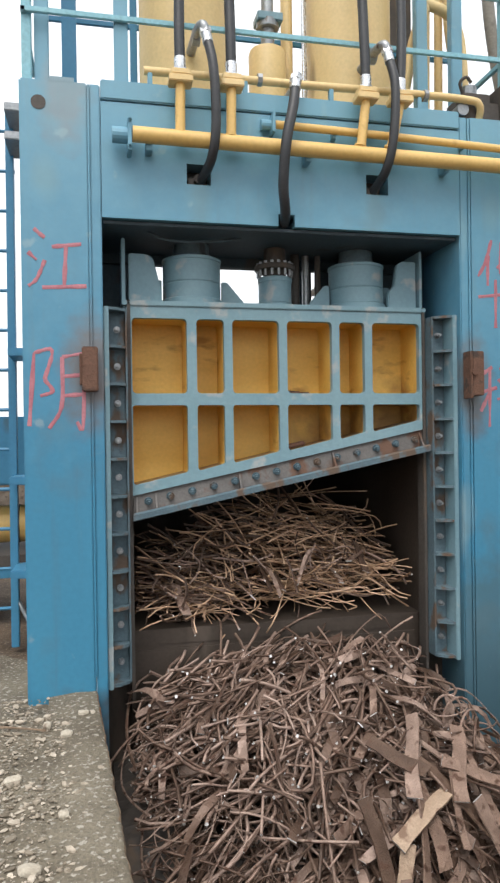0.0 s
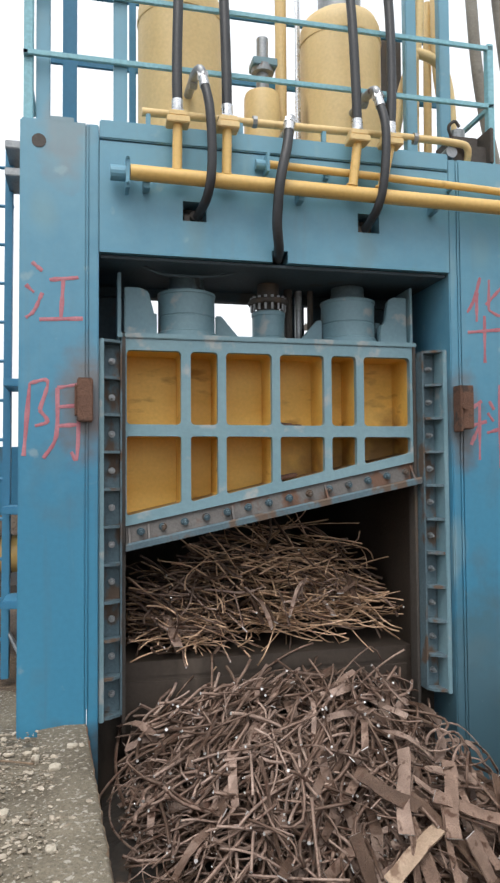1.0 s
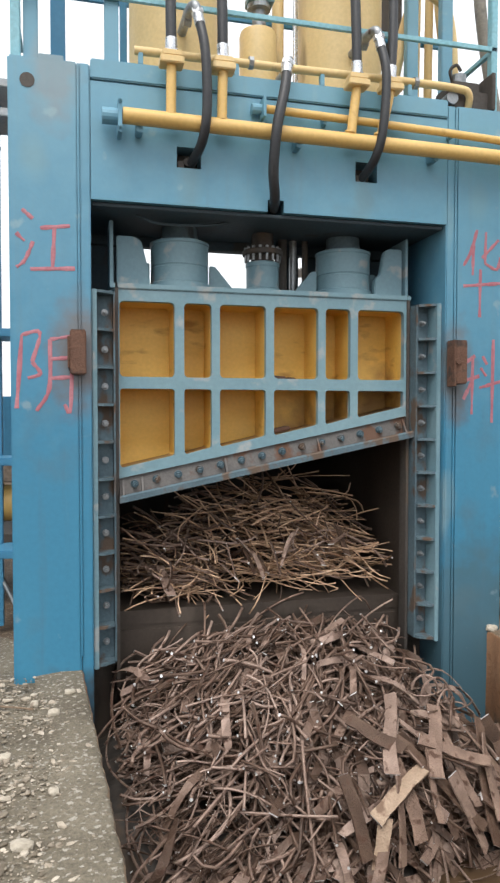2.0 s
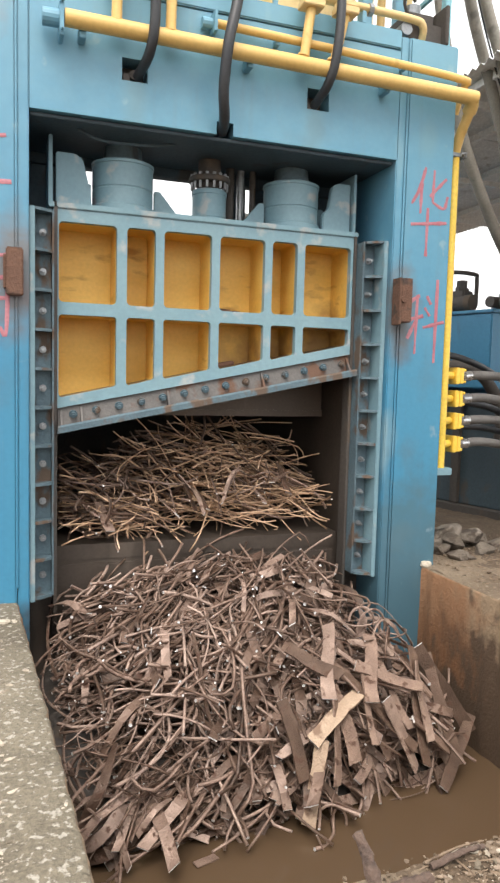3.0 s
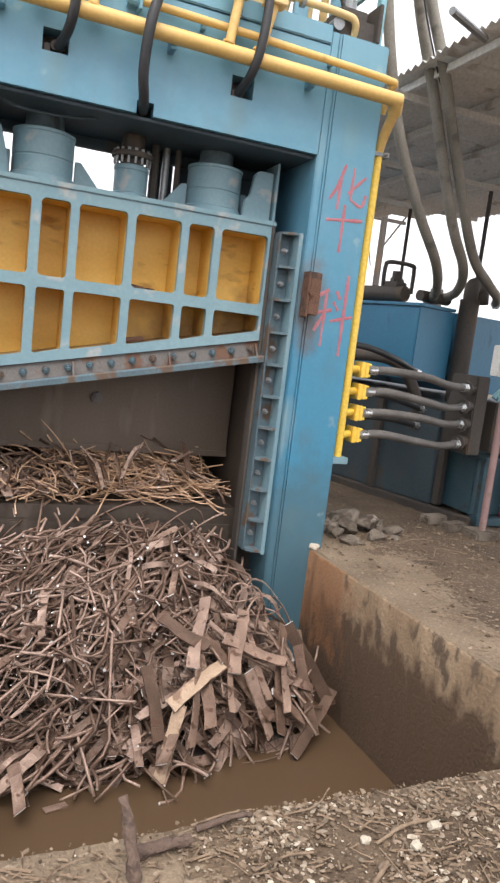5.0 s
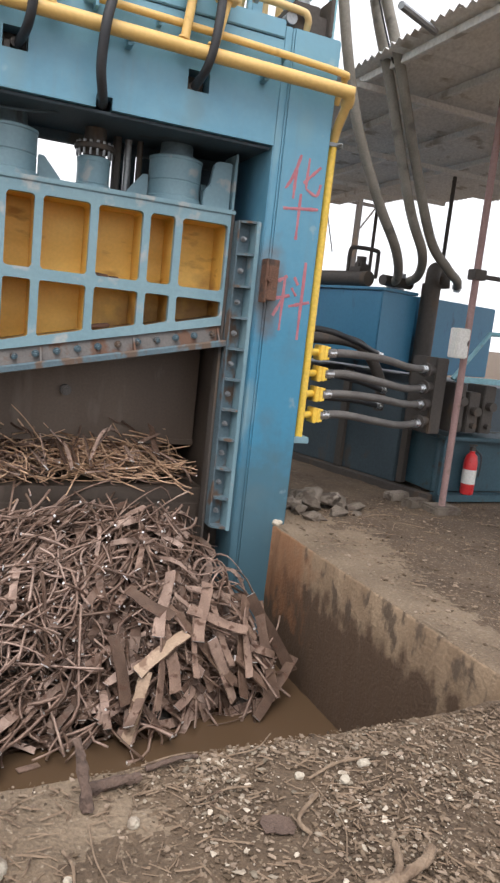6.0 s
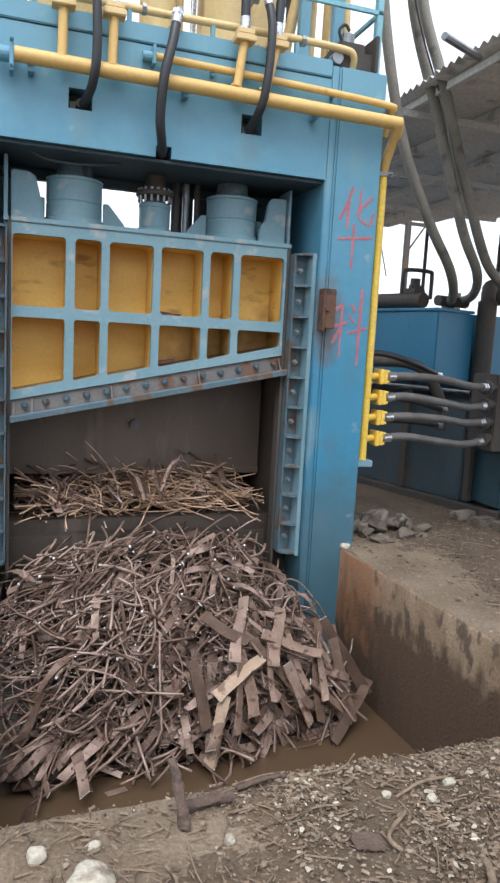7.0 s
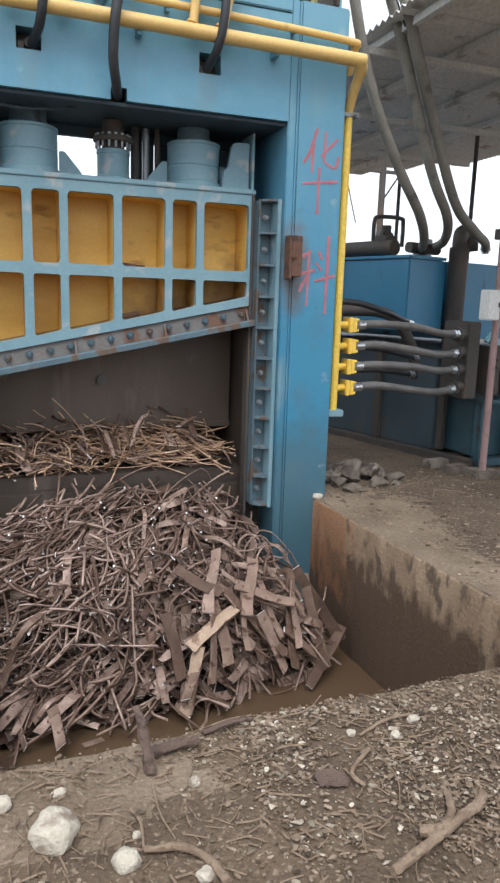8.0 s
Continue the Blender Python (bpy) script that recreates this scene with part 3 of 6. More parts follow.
brush_mark(-1.71, -1.35, 2.54, 2.93, [[(0.12, 1.0), (0.3, 0.86)], [(0.02, 0.62), (0.16, 0.5)], [(0.02, 0.08), (0.16, 0.2), (0.3, 0.5)], [(0.42, 0.72), (0.92, 0.78)], [(0.66, 0.75), (0.62, 0.1)], [(0.25, 0.06), (1.0, 0.1)]])
brush_mark(-1.71, -1.37, 1.67, 2.18, [[(0.0, 0.05), (0.1, 0.95)], [(0.1, 0.95), (0.42, 0.98), (0.28, 0.62)], [(0.28, 0.62), (0.42, 0.48), (0.2, 0.42)], [(0.35, 0.02), (0.58, 0.3), (0.6, 0.9)], [(0.6, 0.9), (1.0, 0.95)], [(1.0, 0.95), (0.96, 0.05), (0.85, 0.1)], [(0.6, 0.66), (0.96, 0.68)], [(0.58, 0.42), (0.96, 0.44)]])
brush_mark(1.382, 1.682, 2.37, 3.0, [[(0.36, 1.0), (0.2, 0.75), (0.0, 0.58)], [(0.26, 0.82), (0.25, 0.48)], [(0.95, 0.9), (0.5, 0.68)], [(0.6, 0.98), (0.58, 0.62)], [(0.58, 0.62), (0.9, 0.56), (1.0, 0.7)], [(0.0, 0.35), (1.0, 0.40)], [(0.46, 0.55), (0.45, 0.0)]])
brush_mark(1.392, 1.70, 1.60, 2.21, [[(0.05, 0.72), (0.3, 0.8)], [(0.0, 0.5), (0.42, 0.56)], [(0.24, 0.8), (0.22, 0.1)], [(0.22, 0.5), (0.0, 0.28)], [(0.5, 0.8), (0.62, 0.7)], [(0.45, 0.66), (0.6, 0.56)], [(0.42, 0.42), (1.0, 0.5)], [(0.78, 1.0), (0.76, 0.0)]])


def guide_rail(s):
    """One upright row of adjusting bays beside the ram; s is -1 or 1."""
    def bx(x0, x1, *rest):
        a, b = sorted((s * x0, s * x1))
        return box(a, b, *rest)
    rail = part("guide_rail", bx(1.108, 1.212, 0.205, 0.30, -0.01, 2.47, 0.004), STEEL_BLUE, gantry)
    part("outer_flange", bx(1.214, 1.247, 0.06, 0.30, -0.02, 2.47, 0.005), RAM_BLUE, rail)
    part("inner_flange", bx(1.093, 1.106, 0.15, 0.30, -0.01, 2.47, 0.004), STEEL_BLUE, rail)
    part("liner", bx(1.066, 1.089, 0.25, 0.358, -0.25, 2.55, 0.003), DARK, rail)
    pitch = 2.46 / 10
    for k in range(11):
        z = 0.0 + k * pitch
        a, b = 1.107, 1.213
        poly = [(s * a, 0.135), (s * (a + 0.03), 0.112), (s * (a + 0.065), 0.085), (s * b, 0.075), (s * b, 0.203), (s * a, 0.203)]
        bm = bmesh.new()
        lo = [bm.verts.new((x, y, z - 0.009)) for x, y in poly]
        hi = [bm.verts.new((x, y, z + 0.009)) for x, y in poly]
        bm.faces.new(lo)
        bm.faces.new(hi)
        for i in range(len(poly)):
            j = (i + 1) % len(poly)
            bm.faces.new((lo[i], lo[j], hi[j], hi[i]))
        bmesh.ops.recalc_face_normals(bm, faces=bm.faces)
        part("rib", bm, STEEL_BLUE, rail)
        if k < 10:
            part("adjusting_bolt", bolt(s * 1.16, 0.203, z + pitch * 0.5, 0.017, 0.035), DULL_STEEL, rail)


guide_rail(-1)
guide_rail(1)

# ---- the ram with the slanted blade ----
ram = thing("shear_ram", 0, 0.5, 1.1, "blue-grey ribbed shear ram with soiled yellow pockets and slanted blade", "shear ram")
RX0, RX1 = -1.092, 1.072


def low(x, left, right):
    return left + (right - left) * (x - RX0) / (RX1 - RX0)


def rounded_cell(x0, x1, za, zb, ztop, r=0.03):
    """Outline of a pocket with rounded corners; its floor runs from za to zb."""
    pts = []
    for cx, cz, a0 in ((x1 - r, zb + r, -90), (x1 - r, ztop - r, 0), (x0 + r, ztop - r, 90), (x0 + r, za + r, 180)):
        pts += [(cx + r * math.cos(radians(a0 + 22.5 * k)), cz + r * math.sin(radians(a0 + 22.5 * k))) for k in range(5)]
    return pts


def ram_parts():
    cells = [(-1.058, -0.682), (-0.615, -0.421), (-0.362, -0.026), (0.034, 0.368), (0.425, 0.618), (0.677, 1.046)]
    y0, y1 = 0.262, 0.60
    # the front grid: an outline plate with rounded pockets cut through
    bm = bmesh.new()
    outer = [(RX0, low(RX0, 1.215, 1.650)), (RX1, low(RX1, 1.215, 1.650)), (RX1, 2.51), (RX0, 2.51)]
    loops = [outer]
    for x0, x1 in cells:
        loops.append(rounded_cell(x0, x1, 1.917, 1.917, 2.432))
        loops.append(rounded_cell(x0, x1, low(x0, 1.288, 1.718), low(x1, 1.288, 1.718), 1.836, 0.022))
    edges = []
    for lp in loops:
        vs = [bm.verts.new((x, y0, z)) for x, z in lp]
        edges += [bm.edges.new((vs[i], vs[(i + 1) % len(vs)])) for i in range(len(vs))]
    bmesh.ops.triangle_fill(bm, use_beauty=True, use_dissolve=False, edges=edges)
    ext = bmesh.ops.extrude_face_region(bm, geom=bm.faces[:])
    bmesh.ops.translate(bm, vec=(0, 0.05, 0), verts=[v for v in ext["geom"] if isinstance(v, bmesh.types.BMVert)])
    bmesh.ops.recalc_face_normals(bm, faces=bm.faces)
    part("rib_grid", bm, RAM_BLUE, ram)
    for x0, x1 in cells:
        for floor_l, floor_r, top, r in ((1.917, 1.917, 2.432, 0.03), (low(x0, 1.288, 1.718), low(x1, 1.288, 1.718), 1.836, 0.022)):
            lp = rounded_cell(x0 - 0.004, x1 + 0.004, floor_l - 0.004, floor_r - 0.004, top + 0.004, r)
            bm = bmesh.new()
            a = [bm.verts.new((x, y0 + 0.012, z)) for x, z in lp]
            b = [bm.verts.new((x, y1, z)) for x, z in lp]
            bm.faces.new(b)
            for i in range(len(lp)):
                j = (i + 1) % len(lp)
                bm.faces.new((a[j], a[i], b[i], b[j]))
            bm.normal_update()
            part("pocket", bm, CELL_YELLOW, ram, "soiled yellow pocket")
    part("debris", joined(turned(box(-0.07, 0.07, -0.03, 0.03, 0, 0.03, 0.012), pose(0.09, 0.40, 1.915, 0, 4, 10)), turned(box(-0.04, 0.04, -0.03, 0.03, 0, 0.02, 0.01), pose(0.2, 0.42, 1.915, 0, 0, 40))), RUST, ram, "brown grease and scale")
    part("debris", turned(box(-0.08, 0.08, -0.04, 0.04, 0, 0.03, 0.012), pose(0.12, 0.42, low(0.12, 1.288, 1.718) + 0.004, 0, -10, 10)), RUST, ram, "brown grease and scale")
    part("back_plate", prism([(RX0, low(RX0, 1.19, 1.62)), (RX1, low(RX1, 1.19, 1.62)), (RX1, 2.51), (RX0, 2.51)], y1 + 0.004, y1 + 0.05), DARK, ram)
    part("top_plate", joined(box(RX0 - 0.01, RX1 + 0.005, 0.25, 0.75, 2.512, 2.55, 0.006)), RAM_BLUE, ram)
    part("side_plate", box(RX0 - 0.028, RX0 - 0.002, 0.30, 0.56, 1.06, 2.98, 0.004), RAM_BLUE, ram)
    part("side_plate", box(RX1 + 0.002, RX1 + 0.022, 0.30, 0.56, 1.55, 2.98, 0.004), RAM_BLUE, ram)
    for x in (RX0 - 0.015, RX1 + 0.008):
        part("corner_boss", tube([(x, 0.245, 2.53), (x, 0.30, 2.53)], 0.016, 12), RAM_BLUE, ram)
    # blade holder below the pockets, leaning out to the front
    bm = bmesh.new()
    prof = [(0.285, 0.0), (0.256, -0.115), (0.264, -0.145), (0.44, -0.150), (0.44, 0.0)]
    ends = []
    for x in (RX0 + 0.03, RX1 + 0.045):
        zb = low(x, 1.212, 1.647)
        ends.append([bm.verts.new((x, y, zb + dz)) for y, dz in prof])
    for i in range(len(prof)):
        j = (i + 1) % len(prof)
        bm.faces.new((ends[0][i], ends[0][j], ends[1][j], ends[1][i]))
    bm.faces.new(ends[0])
    bm.faces.new(ends[1][::-1])
    bmesh.ops.recalc_face_normals(bm, faces=bm.faces)
    blade = part("blade", bm, BLADE, ram, "scuffed steel blade with bolts")
    bm = bmesh.new()
    prof = [(0.180, -0.122), (0.196, -0.110), (0.262, -0.136), (0.262, -0.166), (0.180, -0.160)]
    ends = []
    for x in (RX0 + 0.025, RX1 + 0.052):
        zb = low(x, 1.212, 1.647)
        ends.append([bm.verts.new((x, y, zb + dz)) for y, dz in prof])
    for i in range(len(prof)):
        j = (i + 1) % len(prof)
        bm.faces.new((ends[0][i], ends[0][j], ends[1][j], ends[1][i]))
    bm.faces.new(ends[0])
    bm.faces.new(ends[1][::-1])
    bmesh.ops.recalc_face_normals(bm, faces=bm.faces)
    part("blade_lip", bm, STEEL_BLUE, blade, "worn blue-grey lip")
    for k in range(14):
        x = RX0 + 0.13 + k * 0.151
        z = low(x, 1.212, 1.647) - 0.055
        part("blade_bolt", turned(bolt(0, 0, 0, 0.021, 0.028), pose(x, 0.268, z, 15, 0, 0)), STEEL_BLUE, blade)
    for k, x in enumerate((RX0 + 0.045, RX0 + 0.175, -0.33, 0.36, RX1 - 0.035)):
        z = low(x, 1.212, 1.647)
        bm = bmesh.new()
        a = [bm.verts.new((x + dx, y, z + dz)) for dx in (0,) for y, dz in ((0.280, -0.008), (0.190, -0.118), (0.256, -0.12))]
        b = [bm.verts.new((x + 0.014, y, z + dz)) for y, dz in ((0.280, -0.008), (0.190, -0.118), (0.256, -0.12))]
        bm.faces.new(a)
        bm.faces.new(b[::-1])
        for i in range(3):
            j = (i + 1) % 3
            bm.faces.new((a[i], a[j], b[j], b[i]))
        bmesh.ops.recalc_face_normals(bm, faces=bm.faces)
        part("gusset", bm, BLADE, blade)
    # rods and lugs standing on the ram
    for x, r in ((-0.612, 0.208), (0.645, 0.205)):
        sleeve = part("rod_sleeve", lathe([(r + 0.015, 2.552), (r + 0.015, 2.59), (r, 2.60), (r, 2.70), (r - 0.005, 2.705), (r - 0.005, 2.712), (r, 2.717), (r, 2.862), (r + 0.006, 2.866), (r + 0.006, 2.884), (r - 0.012, 2.892)], x, 0.50, 48), RAM_BLUE, ram, smooth=True)
        part("piston_rod", lathe([(r - 0.06, 2.892), (r - 0.075, 2.93), (r - 0.08, 2.996)], x, 0.50, 48), ROD_STEEL, sleeve, smooth=True)
        for sx in (-1, 1):
            part("gusset", prism([(x + sx * (r + 0.01), 2.553), (x + sx * (r + 0.19), 2.553), (x + sx * (r + 0.17), 2.60), (x + sx * (r + 0.05), 2.74), (x + sx * (r + 0.01), 2.74)], 0.48, 0.52, 0.004), RAM_BLUE, sleeve)
    mid = part("rod_sleeve", lathe([(0.135, 2.552), (0.135, 2.585), (0.122, 2.595), (0.122, 2.745), (0.127, 2.75), (0.127, 2.775), (0.115, 2.785)], 0.01, 0.5, 40), RAM_BLUE, ram, smooth=True)
    part("neck", lathe([(0.085, 2.785), (0.085, 2.836)], 0.01, 0.5), DARK, mid, smooth=True)
    part("clamp_ring", lathe([(0.145, 2.836), (0.15, 2.842), (0.15, 2.868), (0.145, 2.874), (0.085, 2.876), (0.08, 2.996)], 0.01, 0.5), DARK, mid, smooth=True)
    for k in range(16):
        a = radians(22.5 * k)
        bx, by = 0.01 + 0.128 * math.cos(a), 0.5 + 0.128 * math.sin(a)
        part("ring_bolt", tube([(bx, by, 2.79), (bx, by, 2.835)], 0.010, 6), DULL_STEEL, mid)
        part("bolt_head", tube([(bx, by, 2.875), (bx, by, 2.893)], 0.012, 6), DULL_STEEL, mid)
    part("guide_pin", tube([(0.20, 0.62, 2.55), (0.20, 0.62, 2.996)], 0.034, 12), DARK, ram)
    part("guide_pin", tube([(0.29, 0.64, 2.55), (0.29, 0.64, 2.996)], 0.03, 12), DULL_STEEL, ram)
    part("guide_pin", tube([(0.38, 0.62, 2.55), (0.38, 0.62, 2.996)], 0.024, 12), DARK, ram)
    part("lug", prism([(-1.07, 2.553), (-0.84, 2.553), (-0.845, 2.64), (-0.90, 2.86), (-0.95, 2.89), (-1.07, 2.89)], 0.34, 0.40, 0.008), RAM_BLUE, ram)
    part("lug", prism([(1.066, 2.553), (0.84, 2.553), (0.845, 2.68), (0.89, 2.72), (0.915, 2.88), (0.95, 2.91), (1.066, 2.91)], 0.34, 0.40, 0.008), RAM_BLUE, ram)


ram_parts()

# ---- hold-down press behind the ram (it comes down on the scrap) ----
PRESS_UP = 1.60
press = thing("hold_down_press", 0, 1.05, PRESS_UP, "dark brown worn steel hold-down press plate", "press plate")


def press_parts():
    z = PRESS_UP
    part("press_plate", box(-1.10, 1.10, 0.80, 1.30, z, z + 1.0, 0.01), CLAMP, press)
    part("lower_lip", box(-1.10, 1.10, 0.785, 0.798, z, z + 0.05, 0.004), CLAMP, press)
    part("lug", joined(tube([(-0.05, 0.798, z + 0.43), (-0.05, 0.75, z + 0.43)], 0.045, 16), tube([(-0.05, 0.75, z + 0.43), (-0.05, 0.73, z + 0.43)], 0.026, 12)), BLADE, press)


press_parts()

# ---- cylinders, pipes, hoses and railing on the gantry ----


def main_cylinder(x, name_label):
    c = thing("hydraulic_cylinder", x, 0.56, 3.9, name_label, "hydraulic cylinder", "cylinders on the gantry")
    part("flange", lathe([(0.40, 3.902), (0.40, 3.955), (0.385, 3.965), (0.33, 3.97)], x, 0.56, 48), PALE_YELLOW, c, smooth=True)
    for k in range(14):
        a = 2 * math.pi * k / 14
        part("flange_bolt", tube([(x + 0.365 * math.cos(a), 0.56 + 0.365 * math.sin(a), 3.955), (x + 0.365 * math.cos(a), 0.56 + 0.365 * math.sin(a), 3.99)], 0.02, 6), PALE_YELLOW, c)
    part("barrel", lathe([(0.32, 3.97), (0.32, 5.0), (0.315, 5.06), (0.29, 5.12), (0.24, 5.16), (0.15, 5.175)], x, 0.56, 48), PALE_YELLOW, c, smooth=True)
    part("cap", lathe([(0.17, 5.177), (0.17, 5.5), (0.15, 5.52)], x, 0.56), DULL_STEEL, c, smooth=True)
    part("weld_band", lathe([(0.325, 4.93), (0.327, 4.945), (0.325, 4.96)], x, 0.56, 48), PALE_YELLOW, c, smooth=True)


main_cylinder(-0.64, "faded yellow hydraulic cylinder bolted on the gantry")
main_cylinder(0.63, "faded yellow hydraulic cylinder bolted on the gantry")
small = thing("return_cylinder", -0.01, 0.56, 3.9, "small dull yellow hydraulic cylinder with a steel neck", "hydraulic cylinder")
part("barrel", lathe([(0.14, 3.902), (0.14, 4.46), (0.13, 4.49), (0.06, 4.50)], -0.01, 0.56), PALE_YELLOW, small, smooth=True)
part("neck", lathe([(0.05, 4.50), (0.05, 4.62), (0.085, 4.625), (0.085, 4.68), (0.045, 4.685), (0.045, 4.9)], -0.02, 0.50), DULL_STEEL, small, smooth=True)
part("bracket", box(-0.11, 0.08, 0.42, 0.58, 4.66, 4.72), RAM_BLUE, small)
part("tie_rod", tube([(0.24, 0.45, 3.9), (0.24, 0.45, 5.4)], 0.014, 8), STEEL, small)
part("tie_rod", tube([(0.27, 0.5, 3.9), (0.27, 0.5, 5.4)], 0.012, 8), STEEL, small)
part("riser", tube([(0.16, 0.62, 3.9), (0.16, 0.62, 5.6)], 0.045, 14), PALE_YELLOW, small)

supply = thing("oil_supply_pipe", 0, -0.12, 3.5, "thick yellow oil pipe with clamped branches along the crossbeam", "pipe")


def supply_parts():
    main = part("main_pipe", tube(curve([(-1.055, -0.12, 3.515), (0.2, -0.12, 3.50), (1.66, -0.12, 3.484), (1.745, -0.115, 3.478), (1.785, -0.09, 3.45), (1.795, -0.05, 3.41)], 8), 0.05, 18), YELLOW, supply, smooth=True)
    part("end_plug", joined(tube([(-1.18, -0.09, 3.515), (-1.085, -0.09, 3.515)], 0.05, 16), box(-1.085, -1.06, -0.16, -0.02, 3.40, 3.61, 0.004), bolt(-1.072, -0.16, 3.59, 0.012, 0.02), bolt(-1.072, -0.16, 3.43, 0.012, 0.02)), BLUE, supply, "blue end plug with a flange")
    for x, top in ((-0.755, -0.75), (-0.427, -0.42), (0.455, 0.50), (0.665, 0.745)):
        b = part("branch", tube([(x, -0.12, 3.50), (top, -0.12, 3.86)], 0.032, 14), YELLOW, supply, smooth=True)
        part("clamp_block", joined(box(top - 0.075, top + 0.075, -0.18, -0.06, 3.85, 3.895, 0.006), box(top - 0.062, top + 0.062, -0.17, -0.07, 3.897, 3.935, 0.006)), PALE_YELLOW, b)
        part("weld_ring", tube([(x, -0.12, 3.545), (x + (top - x) * 0.05, -0.12, 3.558)], 0.04, 14), YELLOW, b)
    for x in (-0.95, 0.1, 1.1):
        part("saddle", box(x - 0.02, x + 0.02, -0.10, 0.004, 3.43, 3.50, 0.004), BLUE, supply)
    down = part("down_pipe", tube([(1.797, 0.1, 3.20), (1.797, 0.1, 0.80)], 0.034, 14), CONN_YELLOW, supply, "bright yellow pipe down the column", smooth=True)
    part("pipe_clamp", joined(box(1.722, 1.872, 0.06, 0.14, 3.13, 3.16, 0.004), bolt(1.835, 0.06, 3.145, 0.015, 0.03)), DULL_STEEL, down)
    part("foot_block", box(1.722, 1.872, 0.04, 0.16, 0.745, 0.80, 0.006), RAM_BLUE, down)
    part("elbow", tube(curve([(1.795, -0.06, 3.42), (1.797, -0.02, 3.37), (1.797, 0.05, 3.28), (1.797, 0.1, 3.18)], 6), 0.037, 14), YELLOW, down, smooth=True)


supply_parts()
pilot = thing("pilot_pipe", 0.8, -0.03, 3.66, "slim yellow pipe with a blue end fitting", "pipe")
part("pipe", tube(curve([(-0.12, -0.06, 3.675), (0.8, -0.06, 3.655), (1.68, -0.06, 3.625), (1.76, -0.03, 3.60), (1.79, 0.06, 3.56), (1.79, 0.12, 3.45)], 8), 0.027, 12), YELLOW, pilot, smooth=True)
part("end_fitting", joined(tube([(-0.21, -0.04, 3.675), (-0.13, -0.04, 3.675)], 0.035, 12), box(-0.145, -0.125, -0.11, 0.0, 3.61, 3.74, 0.003)), BLUE, pilot, "blue end fitting")
for x in (0.3, 1.25):
    part("saddle", box(x - 0.015, x + 0.015, -0.05, 0.004, 3.62, 3.66, 0.003), BLUE, pilot)
drain = thing("drain_pipe", 0.2, 0.02, 4.0, "slim faded yellow pipe bent down into a valve", "pipe")
part("pipe", tube(curve([(-0.97, 0.02, 3.99), (0.0, 0.02, 3.995), (0.9, 0.02, 4.005), (1.33, 0.02, 4.0), (1.42, 0.02, 3.97), (1.44, 0.06, 3.90), (1.42, 0.1, 3.86)], 8), 0.027, 12), PALE_YELLOW, drain, smooth=True)
for x in (-0.2, 0.55, 1.0):
    part("union", tube([(x - 0.015, 0.02, 4.0), (x + 0.015, 0.02, 4.0)], 0.042, 8), DULL_STEEL, drain)
for x in (-0.93, -0.3, 0.3, 0.95):
    part("stand", box(x - 0.015, x + 0.015, 0.0, 0.04, 3.90, 3.98, 0.003), BLUE, drain)
valve = thing("valve_block", 1.5, 0.2, 3.87, "dark oily valve block with steel fittings on the column", "valve")
part("body", joined(box(1.27, 1.62, 0.06, 0.40, 3.872, 4.02, 0.012), box(1.34, 1.56, 0.1, 0.36, 4.02, 4.10, 0.01)), DARK, valve)
part("face_plate", box(1.60, 1.63, 0.0, 0.45, 3.872, 4.14, 0.006), DARK, valve)
part("cap", tube([(1.45, 0.22, 4.10), (1.45, 0.22, 4.19)], 0.06, 14), DULL_STEEL, valve)
part("handle", tube(curve([(1.40, 0.2, 4.12), (1.36, 0.18, 4.2), (1.40, 0.16, 4.24), (1.44, 0.16, 4.2)], 6), 0.012, 8), DARK, valve)
part("spool", tube([(1.3, 0.03, 3.94), (1.3, 0.12, 3.94)], 0.045, 14), DULL_STEEL, valve)


def hose(label, pts, r, material, group, fit0=True, fit1=True, name="hydraulic_hose"):
    """A rubber hose with steel end fittings."""
    p = curve(pts, 10)
    h = thing(name, *pts[0], label, "hose", group)
    part("tube", tube(p, r, 14), material, h, smooth=True)
    for on, a, b in ((fit0, p[0], p[1]), (fit1, p[-1], p[-2])):
        if on:
            d = (b - a).normalized()
            part("fitting", joined(tube([a - d * 0.02, a + d * 0.07], r * 1.12, 14), tube([a - d * 0.035, a + d * 0.0], r * 1.3, 6)), STEEL, h, "bright steel fitting", smooth=True)


G = "hoses on the gantry"
hose("black rubber hose rising from a pipe clamp", [(-0.75, -0.12, 3.95), (-0.75, -0.10, 4.3), (-0.73, -0.05, 4.9), (-0.70, 0.05, 5.6)], 0.034, RUBBER, G, True, False)
hose("black rubber hose rising from a pipe clamp", [(-0.42, -0.12, 3.95), (-0.42, -0.10, 4.3), (-0.43, -0.05, 4.9), (-0.46, 0.05, 5.6)], 0.034, RUBBER, G, True, False)
hose("black rubber hose rising from a pipe clamp", [(0.50, -0.12, 3.95), (0.50, -0.10, 4.3), (0.49, -0.05, 4.9), (0.46, 0.05, 5.6)], 0.034, RUBBER, G, True, False)
hose("black rubber hose rising from a pipe clamp", [(0.745, -0.12, 3.95), (0.77, -0.10, 4.3), (0.78, -0.05, 4.9), (0.76, 0.05, 5.6)], 0.034, RUBBER, G, True, False)
hose("black rubber hose looping down into a port", [(-0.58, -0.12, 4.19), (-0.545, -0.18, 3.95), (-0.535, -0.19, 3.6), (-0.555, -0.13, 3.40), (-0.60, 0.04, 3.31)], 0.031, RUBBER, G, True, False)
